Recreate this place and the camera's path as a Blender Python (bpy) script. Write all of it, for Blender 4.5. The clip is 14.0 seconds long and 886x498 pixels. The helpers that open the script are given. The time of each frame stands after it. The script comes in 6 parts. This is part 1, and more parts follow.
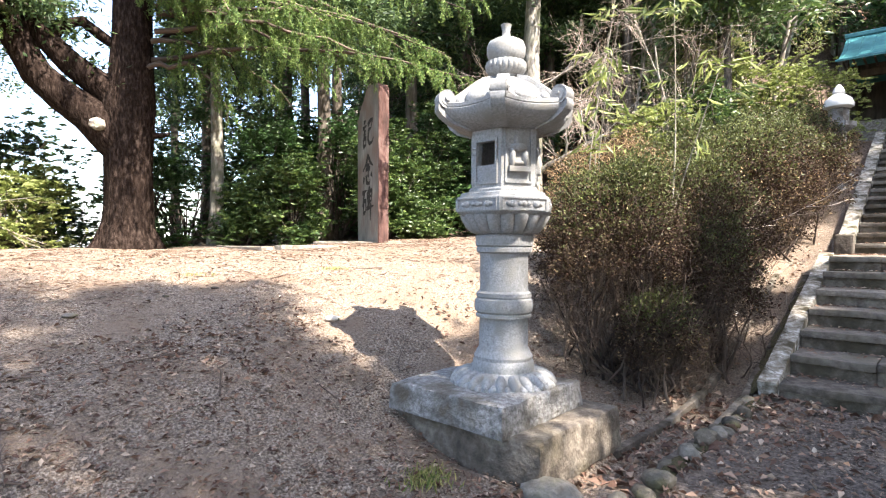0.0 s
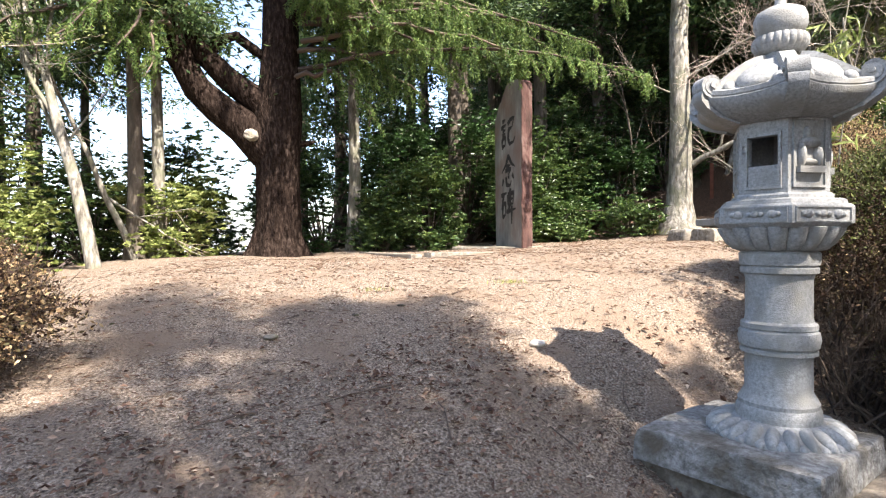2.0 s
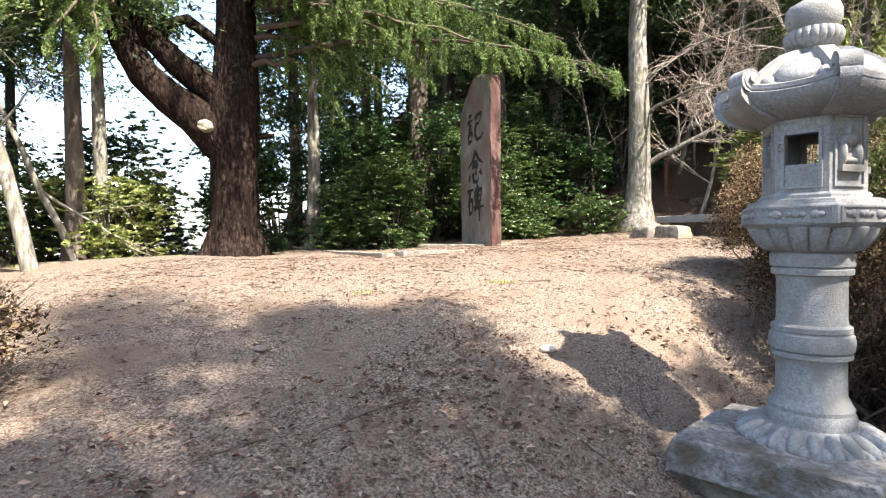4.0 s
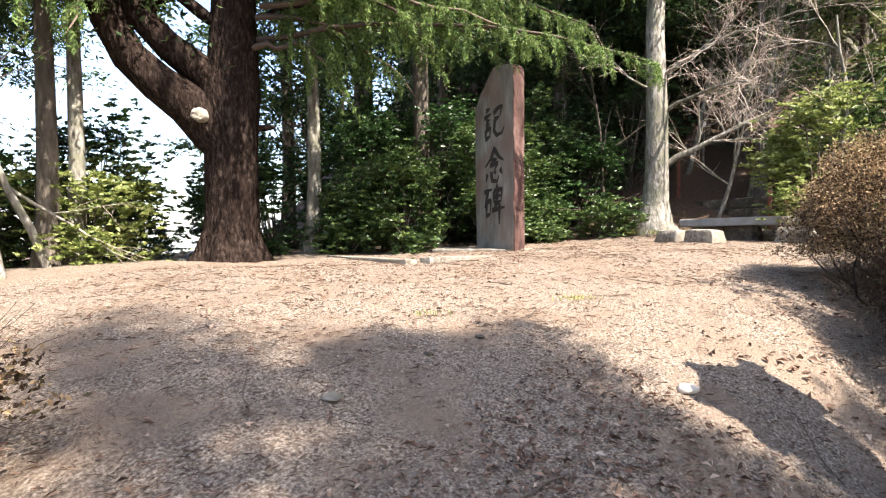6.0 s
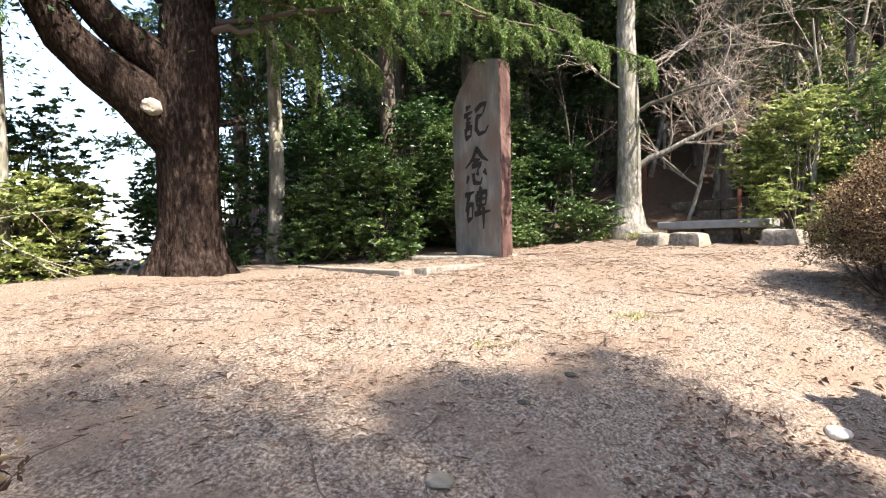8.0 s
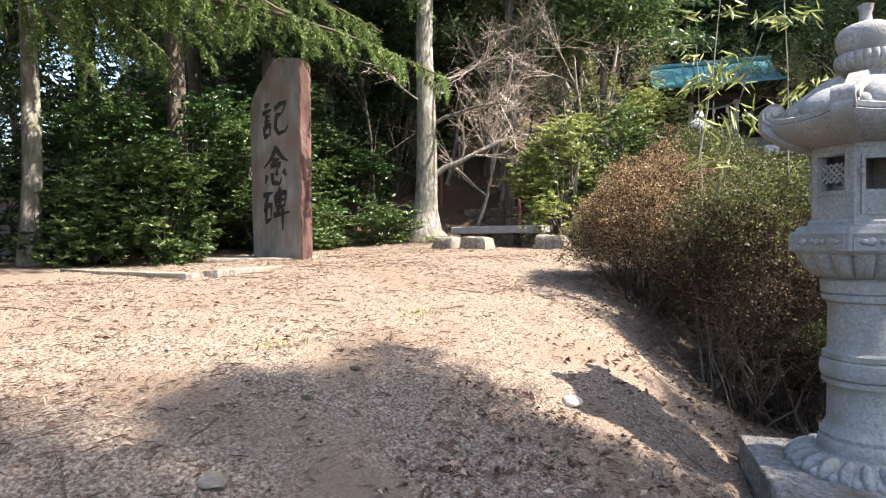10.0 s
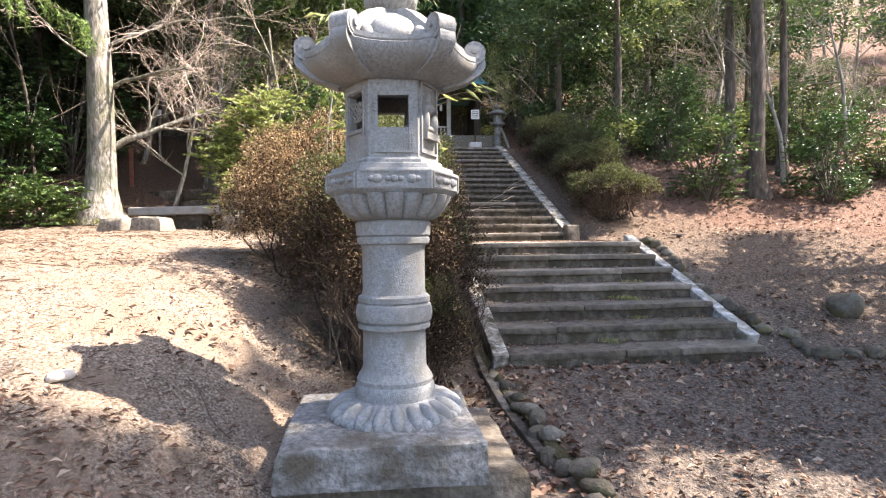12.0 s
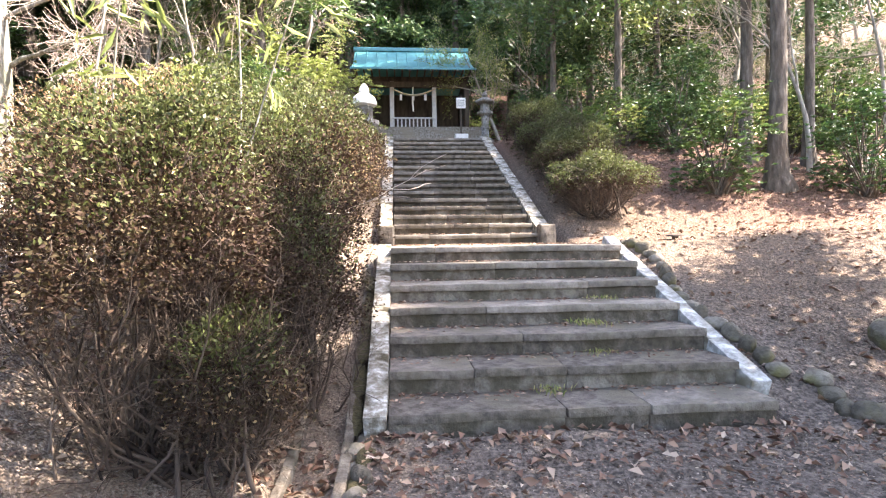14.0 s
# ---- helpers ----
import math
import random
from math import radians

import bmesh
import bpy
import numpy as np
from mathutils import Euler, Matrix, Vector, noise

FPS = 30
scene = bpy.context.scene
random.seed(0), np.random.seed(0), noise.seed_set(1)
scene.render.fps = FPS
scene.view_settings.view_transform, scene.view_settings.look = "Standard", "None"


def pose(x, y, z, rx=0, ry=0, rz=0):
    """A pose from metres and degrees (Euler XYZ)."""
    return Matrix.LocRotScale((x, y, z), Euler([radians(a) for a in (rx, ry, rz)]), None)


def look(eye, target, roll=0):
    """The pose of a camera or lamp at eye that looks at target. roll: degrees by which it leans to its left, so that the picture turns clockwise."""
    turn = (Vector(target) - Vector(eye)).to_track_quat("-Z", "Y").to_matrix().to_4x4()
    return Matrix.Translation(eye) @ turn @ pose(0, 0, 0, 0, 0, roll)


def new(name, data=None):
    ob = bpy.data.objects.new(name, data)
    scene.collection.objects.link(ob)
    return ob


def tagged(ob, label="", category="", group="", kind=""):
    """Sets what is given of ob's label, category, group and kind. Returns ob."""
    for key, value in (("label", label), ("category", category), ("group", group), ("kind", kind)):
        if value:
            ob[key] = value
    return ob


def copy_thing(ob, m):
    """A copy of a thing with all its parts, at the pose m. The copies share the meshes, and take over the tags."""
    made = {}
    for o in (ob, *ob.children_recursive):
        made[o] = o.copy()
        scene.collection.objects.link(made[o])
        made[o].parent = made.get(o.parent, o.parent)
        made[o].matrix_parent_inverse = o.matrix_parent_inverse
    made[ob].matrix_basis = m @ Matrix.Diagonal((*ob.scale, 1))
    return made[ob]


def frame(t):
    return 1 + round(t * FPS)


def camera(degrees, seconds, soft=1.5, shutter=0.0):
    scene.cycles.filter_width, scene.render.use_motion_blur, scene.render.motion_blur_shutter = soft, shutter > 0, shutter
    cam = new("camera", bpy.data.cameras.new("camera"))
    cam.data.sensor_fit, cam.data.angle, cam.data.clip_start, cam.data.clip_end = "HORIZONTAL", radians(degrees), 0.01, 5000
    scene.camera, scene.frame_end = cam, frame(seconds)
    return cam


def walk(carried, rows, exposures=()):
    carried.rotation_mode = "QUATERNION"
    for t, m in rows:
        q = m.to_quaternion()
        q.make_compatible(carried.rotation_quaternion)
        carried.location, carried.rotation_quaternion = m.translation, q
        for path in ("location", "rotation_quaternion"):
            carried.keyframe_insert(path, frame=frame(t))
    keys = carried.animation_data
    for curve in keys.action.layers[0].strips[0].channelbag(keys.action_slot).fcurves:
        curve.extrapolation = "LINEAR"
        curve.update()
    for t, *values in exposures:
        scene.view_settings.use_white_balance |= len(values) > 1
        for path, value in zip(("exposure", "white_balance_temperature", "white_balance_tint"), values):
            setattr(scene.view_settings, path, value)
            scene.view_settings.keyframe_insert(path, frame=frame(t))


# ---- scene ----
cam = camera(76.6, 14.0, 1.2)
METRES, EYE, TILT, LEAN, TURN = 8.0, 1.5, 0.0, 0.0, -36.8
PATH = [
    (0, (-0.88, 0.261, 1.149), (0.61, 1.595, 1.135), 0.5),
    (0.5, (-1.013, 0.526, 1.208), (0.294, 2.04, 1.2), 0.5),
    (1, (-1.176, 0.84, 1.233), (0.079, 2.397, 1.225), 0.6),
    (1.5, (-1.125, 1.109, 1.272), (0.104, 2.687, 1.251), 0.1),
    (2, (-1.144, 1.347, 1.284), (0.089, 2.922, 1.263), -0.0),
    (2.5, (-1.244, 1.518, 1.28), (0.039, 3.052, 1.267), 0.2),
    (3, (-1.277, 1.602, 1.287), (0.058, 3.092, 1.272), 0.0),
    (3.2, (-1.266, 1.662, 1.292), (0.086, 3.136, 1.271), -0.4),
    (5.3, (-1.408, 2.593, 1.351), (0.005, 4.007, 1.312), 0.5),
    (5.5, (-1.378, 2.768, 1.346), (0.037, 4.181, 1.309), 0.3),
    (6, (-1.246, 3.236, 1.38), (0.208, 4.608, 1.348), -0.0),
    (6.5, (-1.198, 3.648, 1.402), (0.308, 4.964, 1.377), 0.0),
    (7, (-1.189, 4.034, 1.456), (0.367, 5.289, 1.443), -0.5),
    (7.2, (-1.149, 4.159, 1.455), (0.424, 5.395, 1.437), -0.6),
    (9.3, (-1.326, 4.499, 1.508), (0.421, 5.473, 1.491), -0.2),
    (9.5, (-1.304, 4.45, 1.492), (0.495, 5.324, 1.472), -0.1),
    (10, (-1.27, 4.25, 1.451), (0.64, 4.841, 1.431), -0.2),
    (10.5, (-1.316, 3.892, 1.418), (0.638, 4.317, 1.391), -0.9),
    (11, (-1.288, 3.65, 1.292), (0.702, 3.848, 1.266), -0.8),
    (11.5, (-0.902, 3.312, 1.236), (1.095, 3.206, 1.195), -0.7),
    (12, (-0.687, 2.921, 1.123), (1.3, 2.689, 1.087), -0.6),
    (12.5, (-0.284, 2.574, 1.103), (1.701, 2.333, 1.067), -0.6),
    (13, (0.245, 2.195, 1.113), (2.232, 1.97, 1.076), -0.7),
    (13.5, (0.776, 1.797, 1.102), (2.765, 1.591, 1.068), -0.6),
    (14, (1.235, 1.37, 1.122), (3.229, 1.212, 1.093), -0.8),
]
walk(cam, [(t, look(eye, target, roll)) for t, eye, target, roll in PATH], [(0.0, 2.4, 6700, 13), (1.5, 2.0, 6700, 13), (3.0, 2.0, 6700, 13), (7.0, 2.0, 6700, 13), (9.5, 1.95, 6700, 13), (11.0, 2.2, 6850, 16), (12.0, 2.4, 7000, 17), (13.4, 2.9, 7000, 17), (14.0, 3.3, 7000, 18)])

# ---- sky, sun ----
SUN_DIR = Vector((-0.04, -1.0, 1.33)).normalized()
world = bpy.data.worlds.new("world")
scene.world = world
world.use_nodes = True
wn = world.node_tree
sky = wn.nodes.new("ShaderNodeTexSky")
sky.sky_type = "NISHITA"
sky.sun_disc = False
sky.sun_elevation = math.asin(SUN_DIR.z)
sky.sun_rotation = math.atan2(SUN_DIR.x, SUN_DIR.y)
sky.air_density, sky.dust_density = 1.0, 1.6
wn.links.new(sky.outputs[0], wn.nodes["Background"].inputs[0])
wn.nodes["Background"].inputs[1].default_value = 0.15
sun = new("sun", bpy.data.lights.new("sun", "SUN"))
sun.data.energy, sun.data.angle, sun.data.color = 5.0, radians(0.55), (1.0, 0.94, 0.85)
sun.matrix_world = look(SUN_DIR * 50, (0, 0, 0))


# ---- materials ----
def mat(name, stops, scale=4.0, detail=6.0, rough=0.85, bump=0.3, bscale=60.0, island=0.0, stain=None, stain_scale=0.6,
        metal=0.0, stretch=(1, 1, 1), thin=0.0, objvar=0.0, spec=0.3, bdist=0.01):
    """Procedural surface: noise through colour stops, a second larger stain layer, and bump."""
    m = bpy.data.materials.new(name)
    m.use_nodes = True
    t = m.node_tree
    n, l = t.nodes, t.links
    b = n["Principled BSDF"]
    b.inputs["Roughness"].default_value = rough
    b.inputs["Metallic"].default_value = metal
    b.inputs["Specular IOR Level"].default_value = spec
    tc = n.new("ShaderNodeTexCoord")
    mp = n.new("ShaderNodeMapping")
    mp.inputs["Scale"].default_value = stretch
    l.new(tc.outputs["Object"], mp.inputs[0])
    no = n.new("ShaderNodeTexNoise")
    no.inputs["Scale"].default_value = scale
    no.inputs["Detail"].default_value = detail
    no.inputs["Roughness"].default_value = 0.65
    l.new(mp.outputs[0], no.inputs["Vector"])
    ramp = n.new("ShaderNodeValToRGB")
    el = ramp.color_ramp.elements
    while len(el) < len(stops):
        el.new(0.5)
    for i, (p, c) in enumerate(stops):
        el[i].position, el[i].color = p, (*c, 1)
    fac = no.outputs["Fac"]
    if island or objvar:
        src = n.new("ShaderNodeNewGeometry").outputs["Random Per Island"] if island else n.new("ShaderNodeObjectInfo").outputs["Random"]
        amount = island or objvar
        mx = n.new("ShaderNodeMix")
        mx.inputs["Factor"].default_value = amount
        l.new(fac, mx.inputs["A"])
        l.new(src, mx.inputs["B"])
        fac = mx.outputs["Result"]
    l.new(fac, ramp.inputs[0])
    col = ramp.outputs[0]
    if stain:
        n2 = n.new("ShaderNodeTexNoise")
        n2.inputs["Scale"].default_value = stain_scale
        n2.inputs["Detail"].default_value = 5
        l.new(tc.outputs["Object"], n2.inputs["Vector"])
        r2 = n.new("ShaderNodeValToRGB")
        r2.color_ramp.elements[0].position, r2.color_ramp.elements[1].position = 0.47, 0.66
        l.new(n2.outputs["Fac"], r2.inputs[0])
        mx = n.new("ShaderNodeMix")
        mx.data_type = "RGBA"
        mx.inputs["B"].default_value = (*stain, 1)
        l.new(r2.outputs[0], mx.inputs["Factor"])
        l.new(col, mx.inputs["A"])
        col = mx.outputs["Result"]
    l.new(col, b.inputs["Base Color"])
    if bump:
        nb = n.new("ShaderNodeTexNoise")
        nb.inputs["Scale"].default_value = bscale
        nb.inputs["Detail"].default_value = 6
        l.new(mp.outputs[0], nb.inputs["Vector"])
        bp = n.new("ShaderNodeBump")
        bp.inputs["Strength"].default_value = bump
        bp.inputs["Distance"].default_value = bdist
        l.new(nb.outputs["Fac"], bp.inputs["Height"])
        l.new(bp.outputs[0], b.inputs["Normal"])
    if thin:
        tr = n.new("ShaderNodeBsdfTranslucent")
        l.new(col, tr.inputs["Color"])
        ms = n.new("ShaderNodeMixShader")
        ms.inputs[0].default_value = thin
        l.new(b.outputs[0], ms.inputs[1])
        l.new(tr.outputs[0], ms.inputs[2])
        l.new(ms.outputs[0], n["Material Output"].inputs[0])
    return m


M = {
    "soil": mat("soil", [(0.36, (0.068, 0.050, 0.038)), (0.5, (0.20, 0.154, 0.116)), (0.64, (0.385, 0.322, 0.258))], 55, 14, 0.97, 0.9, 45,
                stain=(0.20, 0.148, 0.108), stain_scale=1.6, bdist=0.05),
    "granite": mat("granite", [(0.3, (0.16, 0.163, 0.163)), (0.5, (0.255, 0.26, 0.26)), (0.7, (0.345, 0.35, 0.345))], 55, 12, 0.9, 0.8, 120,
                   stain=(0.215, 0.21, 0.195), stain_scale=5.5, bdist=0.006),
    "granite_mossy": mat("granite_mossy", [(0.34, (0.10, 0.095, 0.085)), (0.5, (0.205, 0.20, 0.19)), (0.66, (0.31, 0.31, 0.30))], 20, 13, 0.94, 1.0, 40,
                         stain=(0.105, 0.09, 0.068), stain_scale=3.6, bdist=0.02),
    "stele": mat("stele_stone", [(0.3, (0.10, 0.098, 0.092)), (0.5, (0.20, 0.19, 0.172)), (0.7, (0.33, 0.31, 0.28))], 4, 10, 0.8, 0.4, 40,
                 stain=(0.185, 0.125, 0.10), stain_scale=1.1, stretch=(1, 1, 0.35)),
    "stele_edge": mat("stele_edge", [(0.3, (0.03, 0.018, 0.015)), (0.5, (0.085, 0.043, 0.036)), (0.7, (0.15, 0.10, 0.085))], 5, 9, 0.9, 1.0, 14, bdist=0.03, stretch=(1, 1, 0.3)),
    "ink": mat("carved_black", [(0.3, (0.015, 0.014, 0.013)), (0.7, (0.05, 0.045, 0.04))], 20, 4, 0.9, 0.2),
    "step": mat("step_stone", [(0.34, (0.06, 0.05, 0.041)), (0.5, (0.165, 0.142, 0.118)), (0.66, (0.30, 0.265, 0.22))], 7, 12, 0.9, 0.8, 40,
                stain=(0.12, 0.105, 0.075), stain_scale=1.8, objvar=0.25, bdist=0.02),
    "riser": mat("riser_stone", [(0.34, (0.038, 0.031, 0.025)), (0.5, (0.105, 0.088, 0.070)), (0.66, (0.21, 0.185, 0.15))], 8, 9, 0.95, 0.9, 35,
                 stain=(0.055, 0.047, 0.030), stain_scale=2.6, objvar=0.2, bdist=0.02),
    "moss": mat("moss", [(0.3, (0.035, 0.03, 0.016)), (0.7, (0.10, 0.085, 0.038))], 30, 8, 1.0, 1.0, 90, bdist=0.02),
    "kerb_worn": mat("kerb_worn", [(0.35, (0.09, 0.07, 0.045)), (0.5, (0.26, 0.24, 0.20)), (0.62, (0.55, 0.54, 0.50))], 9, 9, 0.95, 0.8, 45,
                     stain=(0.06, 0.05, 0.028), stain_scale=4.0, bdist=0.02),
    "kerb": mat("kerb_stone", [(0.34, (0.12, 0.115, 0.10)), (0.5, (0.32, 0.315, 0.295)), (0.64, (0.56, 0.56, 0.54))], 7, 9, 0.9, 0.7, 50,
                stain=(0.16, 0.14, 0.10), stain_scale=2.5, bdist=0.015),
    "rock": mat("mossy_rock", [(0.3, (0.05, 0.043, 0.032)), (0.5, (0.115, 0.10, 0.078)), (0.7, (0.21, 0.19, 0.16))], 10, 8, 0.95, 0.9, 30,
                stain=(0.11, 0.10, 0.045), stain_scale=4, objvar=0.3, bdist=0.02),
    "pale_rock": mat("pale_rock", [(0.3, (0.30, 0.26, 0.21)), (0.7, (0.60, 0.55, 0.48))], 10, 8, 0.9, 0.8, 30, bdist=0.015),
    "concrete": mat("old_concrete", [(0.34, (0.085, 0.072, 0.056)), (0.5, (0.19, 0.17, 0.142)), (0.66, (0.32, 0.30, 0.265))], 14, 8, 0.9, 0.6, 60,
                    stain=(0.20, 0.17, 0.13), stain_scale=1.5),
    "bark_red": mat("bark_cedar", [(0.3, (0.007, 0.005, 0.004)), (0.5, (0.022, 0.015, 0.012)), (0.7, (0.065, 0.048, 0.04))], 18, 9, 0.95, 1.0, 22,
                    stretch=(1, 1, 0.35), bdist=0.08, spec=0.04),
    "bark_grey": mat("bark_grey", [(0.33, (0.075, 0.065, 0.052)), (0.5, (0.21, 0.195, 0.165)), (0.66, (0.40, 0.375, 0.33))], 12, 8, 0.95, 0.8, 22,
                     stain=(0.16, 0.16, 0.11), stain_scale=2.0, stretch=(1, 1, 0.3), bdist=0.03),
    "bark_dark": mat("bark_dark", [(0.3, (0.04, 0.032, 0.026)), (0.5, (0.10, 0.083, 0.066)), (0.7, (0.19, 0.16, 0.13))], 8, 8, 0.95, 0.9, 22,
                     stretch=(1, 1, 0.25), bdist=0.03),
    "bark_pale": mat("bark_pale", [(0.3, (0.12, 0.10, 0.08)), (0.5, (0.26, 0.23, 0.19)), (0.7, (0.46, 0.42, 0.37))], 6, 8, 0.9, 0.5, 22,
                     stain=(0.2, 0.19, 0.14), stain_scale=3.0, stretch=(1, 1, 0.5)),
    "twig": mat("twig", [(0.2, (0.028, 0.019, 0.015)), (0.8, (0.14, 0.105, 0.08))], 3, 2, 0.9, 0, island=0.7),
    "twig_pale": mat("twig_pale", [(0.2, (0.26, 0.20, 0.16)), (0.8, (0.52, 0.44, 0.37))], 3, 2, 0.9, 0, island=0.7),
    "needle": mat("cedar_needle", [(0.2, (0.05, 0.10, 0.03)), (0.5, (0.12, 0.20, 0.05)), (0.85, (0.24, 0.32, 0.09))], 2, 2, 0.6, 0, island=0.6, thin=0.35),
    "conifer": mat("conifer_leaf", [(0.2, (0.022, 0.045, 0.018)), (0.6, (0.055, 0.10, 0.035)), (0.9, (0.13, 0.175, 0.055))], 1, 2, 0.6, 0, island=0.6, thin=0.25),
    "broad": mat("broad_leaf", [(0.2, (0.028, 0.058, 0.018)), (0.55, (0.07, 0.122, 0.034)), (0.9, (0.17, 0.225, 0.06))], 1.2, 2, 0.42, 0, island=0.55, thin=0.3, spec=0.5),
    "broad_dark": mat("broad_leaf_dark", [(0.2, (0.02, 0.05, 0.015)), (0.6, (0.045, 0.10, 0.028)), (0.9, (0.09, 0.16, 0.04))], 1.2, 2, 0.4, 0, island=0.55, thin=0.25, spec=0.5),
    "yellow": mat("yellow_leaf", [(0.2, (0.11, 0.15, 0.042)), (0.55, (0.24, 0.285, 0.085)), (0.9, (0.42, 0.44, 0.18))], 1.2, 2, 0.45, 0, island=0.6, thin=0.4, spec=0.4),
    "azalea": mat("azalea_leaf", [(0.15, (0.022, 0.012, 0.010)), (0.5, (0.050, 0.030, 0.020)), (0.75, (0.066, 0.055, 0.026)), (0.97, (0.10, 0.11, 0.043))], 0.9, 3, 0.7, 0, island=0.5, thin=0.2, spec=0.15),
    "azalea_rust": mat("azalea_leaf_rust", [(0.15, (0.13, 0.075, 0.045)), (0.5, (0.32, 0.215, 0.115)), (0.9, (0.52, 0.41, 0.235))], 0.9, 3, 0.7, 0, island=0.6, thin=0.25),
    # green tip leaves, made lighter to paint sunlight on the bush tops
    "azalea_lit_tip": mat("azalea_lit_tip_leaf", [(0.2, (0.045, 0.048, 0.020)), (0.6, (0.09, 0.108, 0.035)), (0.92, (0.165, 0.19, 0.062))], 1.0, 2, 0.55, 0, island=0.6, thin=0.35),
    "litter": mat("dry_leaf", [(0.1, (0.07, 0.038, 0.027)), (0.45, (0.17, 0.098, 0.067)), (0.75, (0.28, 0.185, 0.13)), (0.97, (0.50, 0.41, 0.31))], 3, 2, 0.8, 0, island=0.85, thin=0.1),
    "grass": mat("grass_blade", [(0.2, (0.12, 0.17, 0.04)), (0.8, (0.42, 0.38, 0.15))], 3, 2, 0.7, 0, island=0.7, thin=0.3),
    "pebble": mat("pebble", [(0.2, (0.085, 0.062, 0.046)), (0.8, (0.34, 0.285, 0.23))], 3, 2, 0.9, 0, island=0.8),
    "wood_dark": mat("weathered_wood", [(0.3, (0.03, 0.022, 0.017)), (0.7, (0.11, 0.085, 0.065))], 6, 6, 0.85, 0.4, 30, stretch=(1, 1, 0.2)),
    "wood_red": mat("red_post", [(0.3, (0.10, 0.035, 0.025)), (0.7, (0.22, 0.09, 0.06))], 6, 6, 0.85, 0.4, 30),
    "post_pale": mat("pale_post", [(0.3, (0.36, 0.34, 0.31)), (0.7, (0.55, 0.53, 0.49))], 6, 6, 0.85, 0.3, 30),
    "roof_green": mat("green_metal_roof", [(0.3, (0.03, 0.15, 0.165)), (0.7, (0.075, 0.26, 0.275))], 5, 6, 0.4, 0.1, 30, metal=0.0, spec=0.5),
    "plaster": mat("white_plaster", [(0.3, (0.6, 0.58, 0.54)), (0.7, (0.78, 0.76, 0.72))], 5, 6, 0.85, 0.1, 30),
    "red": mat("red_plate", [(0.3, (0.35, 0.03, 0.03)), (0.7, (0.5, 0.05, 0.04))], 5, 6, 0.5, 0, 30),
    "blue": mat("blue_tape", [(0.3, (0.03, 0.25, 0.4)), (0.7, (0.05, 0.4, 0.55))], 5, 6, 0.5, 0, 30),
    "rope": mat("straw_rope", [(0.3, (0.35, 0.29, 0.18)), (0.7, (0.55, 0.47, 0.32))], 30, 6, 0.9, 0.5, 60),
    # pale grey-blue holds the haze of distance
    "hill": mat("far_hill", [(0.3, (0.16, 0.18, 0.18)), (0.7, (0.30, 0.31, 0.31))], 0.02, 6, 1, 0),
}


def mould_and_shade(m):
    """Leaf mould darkened to stand in for shade under the wood, and red-brown leaf cover on the slope, blended over the
    soil by place.
    """
    t = m.node_tree
    n, l = t.nodes, t.links
    bs = n["Principled BSDF"]
    col = bs.inputs["Base Color"].links[0].from_socket
    tc = n.new("ShaderNodeTexCoord")
    sep = n.new("ShaderNodeSeparateXYZ")
    l.new(tc.outputs["Object"], sep.inputs[0])
    wob = n.new("ShaderNodeTexNoise")
    wob.inputs["Scale"].default_value = 0.8
    wob.inputs["Detail"].default_value = 6
    l.new(tc.outputs["Object"], wob.inputs["Vector"])

    def math_node(op, a, b):
        k = n.new("ShaderNodeMath")
        k.operation = op
        for i, v in enumerate((a, b)):
            if isinstance(v, float):
                k.inputs[i].default_value = v
            else:
                l.new(v, k.inputs[i])
        return k.outputs[0]

    def blend(col, line, lo, hi, rgb):
        r = n.new("ShaderNodeMapRange")
        r.inputs["From Min"].default_value, r.inputs["From Max"].default_value = lo, hi
        l.new(math_node("ADD", line, math_node("MULTIPLY", wob.outputs["Fac"], 3.0)), r.inputs["Value"])
        fine = n.new("ShaderNodeTexNoise")
        fine.inputs["Scale"].default_value = 28
        fine.inputs["Detail"].default_value = 8
        l.new(tc.outputs["Object"], fine.inputs["Vector"])
        ramp = n.new("ShaderNodeValToRGB")
        ramp.color_ramp.elements[0].position, ramp.color_ramp.elements[1].position = 0.36, 0.66
        ramp.color_ramp.elements[0].color = (*(0.45 * c for c in rgb), 1)
        ramp.color_ramp.elements[1].color = (*(1.7 * c for c in rgb), 1)
        l.new(fine.outputs["Fac"], ramp.inputs[0])
        mx = n.new("ShaderNodeMix")
        mx.data_type = "RGBA"
        l.new(r.outputs[0], mx.inputs["Factor"])
        l.new(col, mx.inputs["A"])
        l.new(ramp.outputs[0], mx.inputs["B"])
        return mx.outputs["Result"]
    wood_line = math_node("ADD", sep.outputs["X"], math_node("MULTIPLY", sep.outputs["Y"], 0.65))
    # the wood's shade is painted into this dark leaf mould colour
    col = blend(col, wood_line, 18.6, 20.2, (0.075, 0.048, 0.033))
    path_line = math_node("ADD", math_node("MULTIPLY", sep.outputs["Y"], -1.0), 0.0)
    col = blend(col, path_line, -0.9, 0.7, (0.115, 0.092, 0.075))
    slope_line = math_node("ADD", math_node("MULTIPLY", sep.outputs["X"], 0.5), math_node("MULTIPLY", sep.outputs["Y"], -1.0))
    col = blend(col, slope_line, 6.6, 8.6, (0.115, 0.083, 0.060))
    col = blend(col, slope_line, 10.5, 12.5, (0.125, 0.072, 0.050))
    l.new(col, bs.inputs["Base Color"])


mould_and_shade(M["soil"])


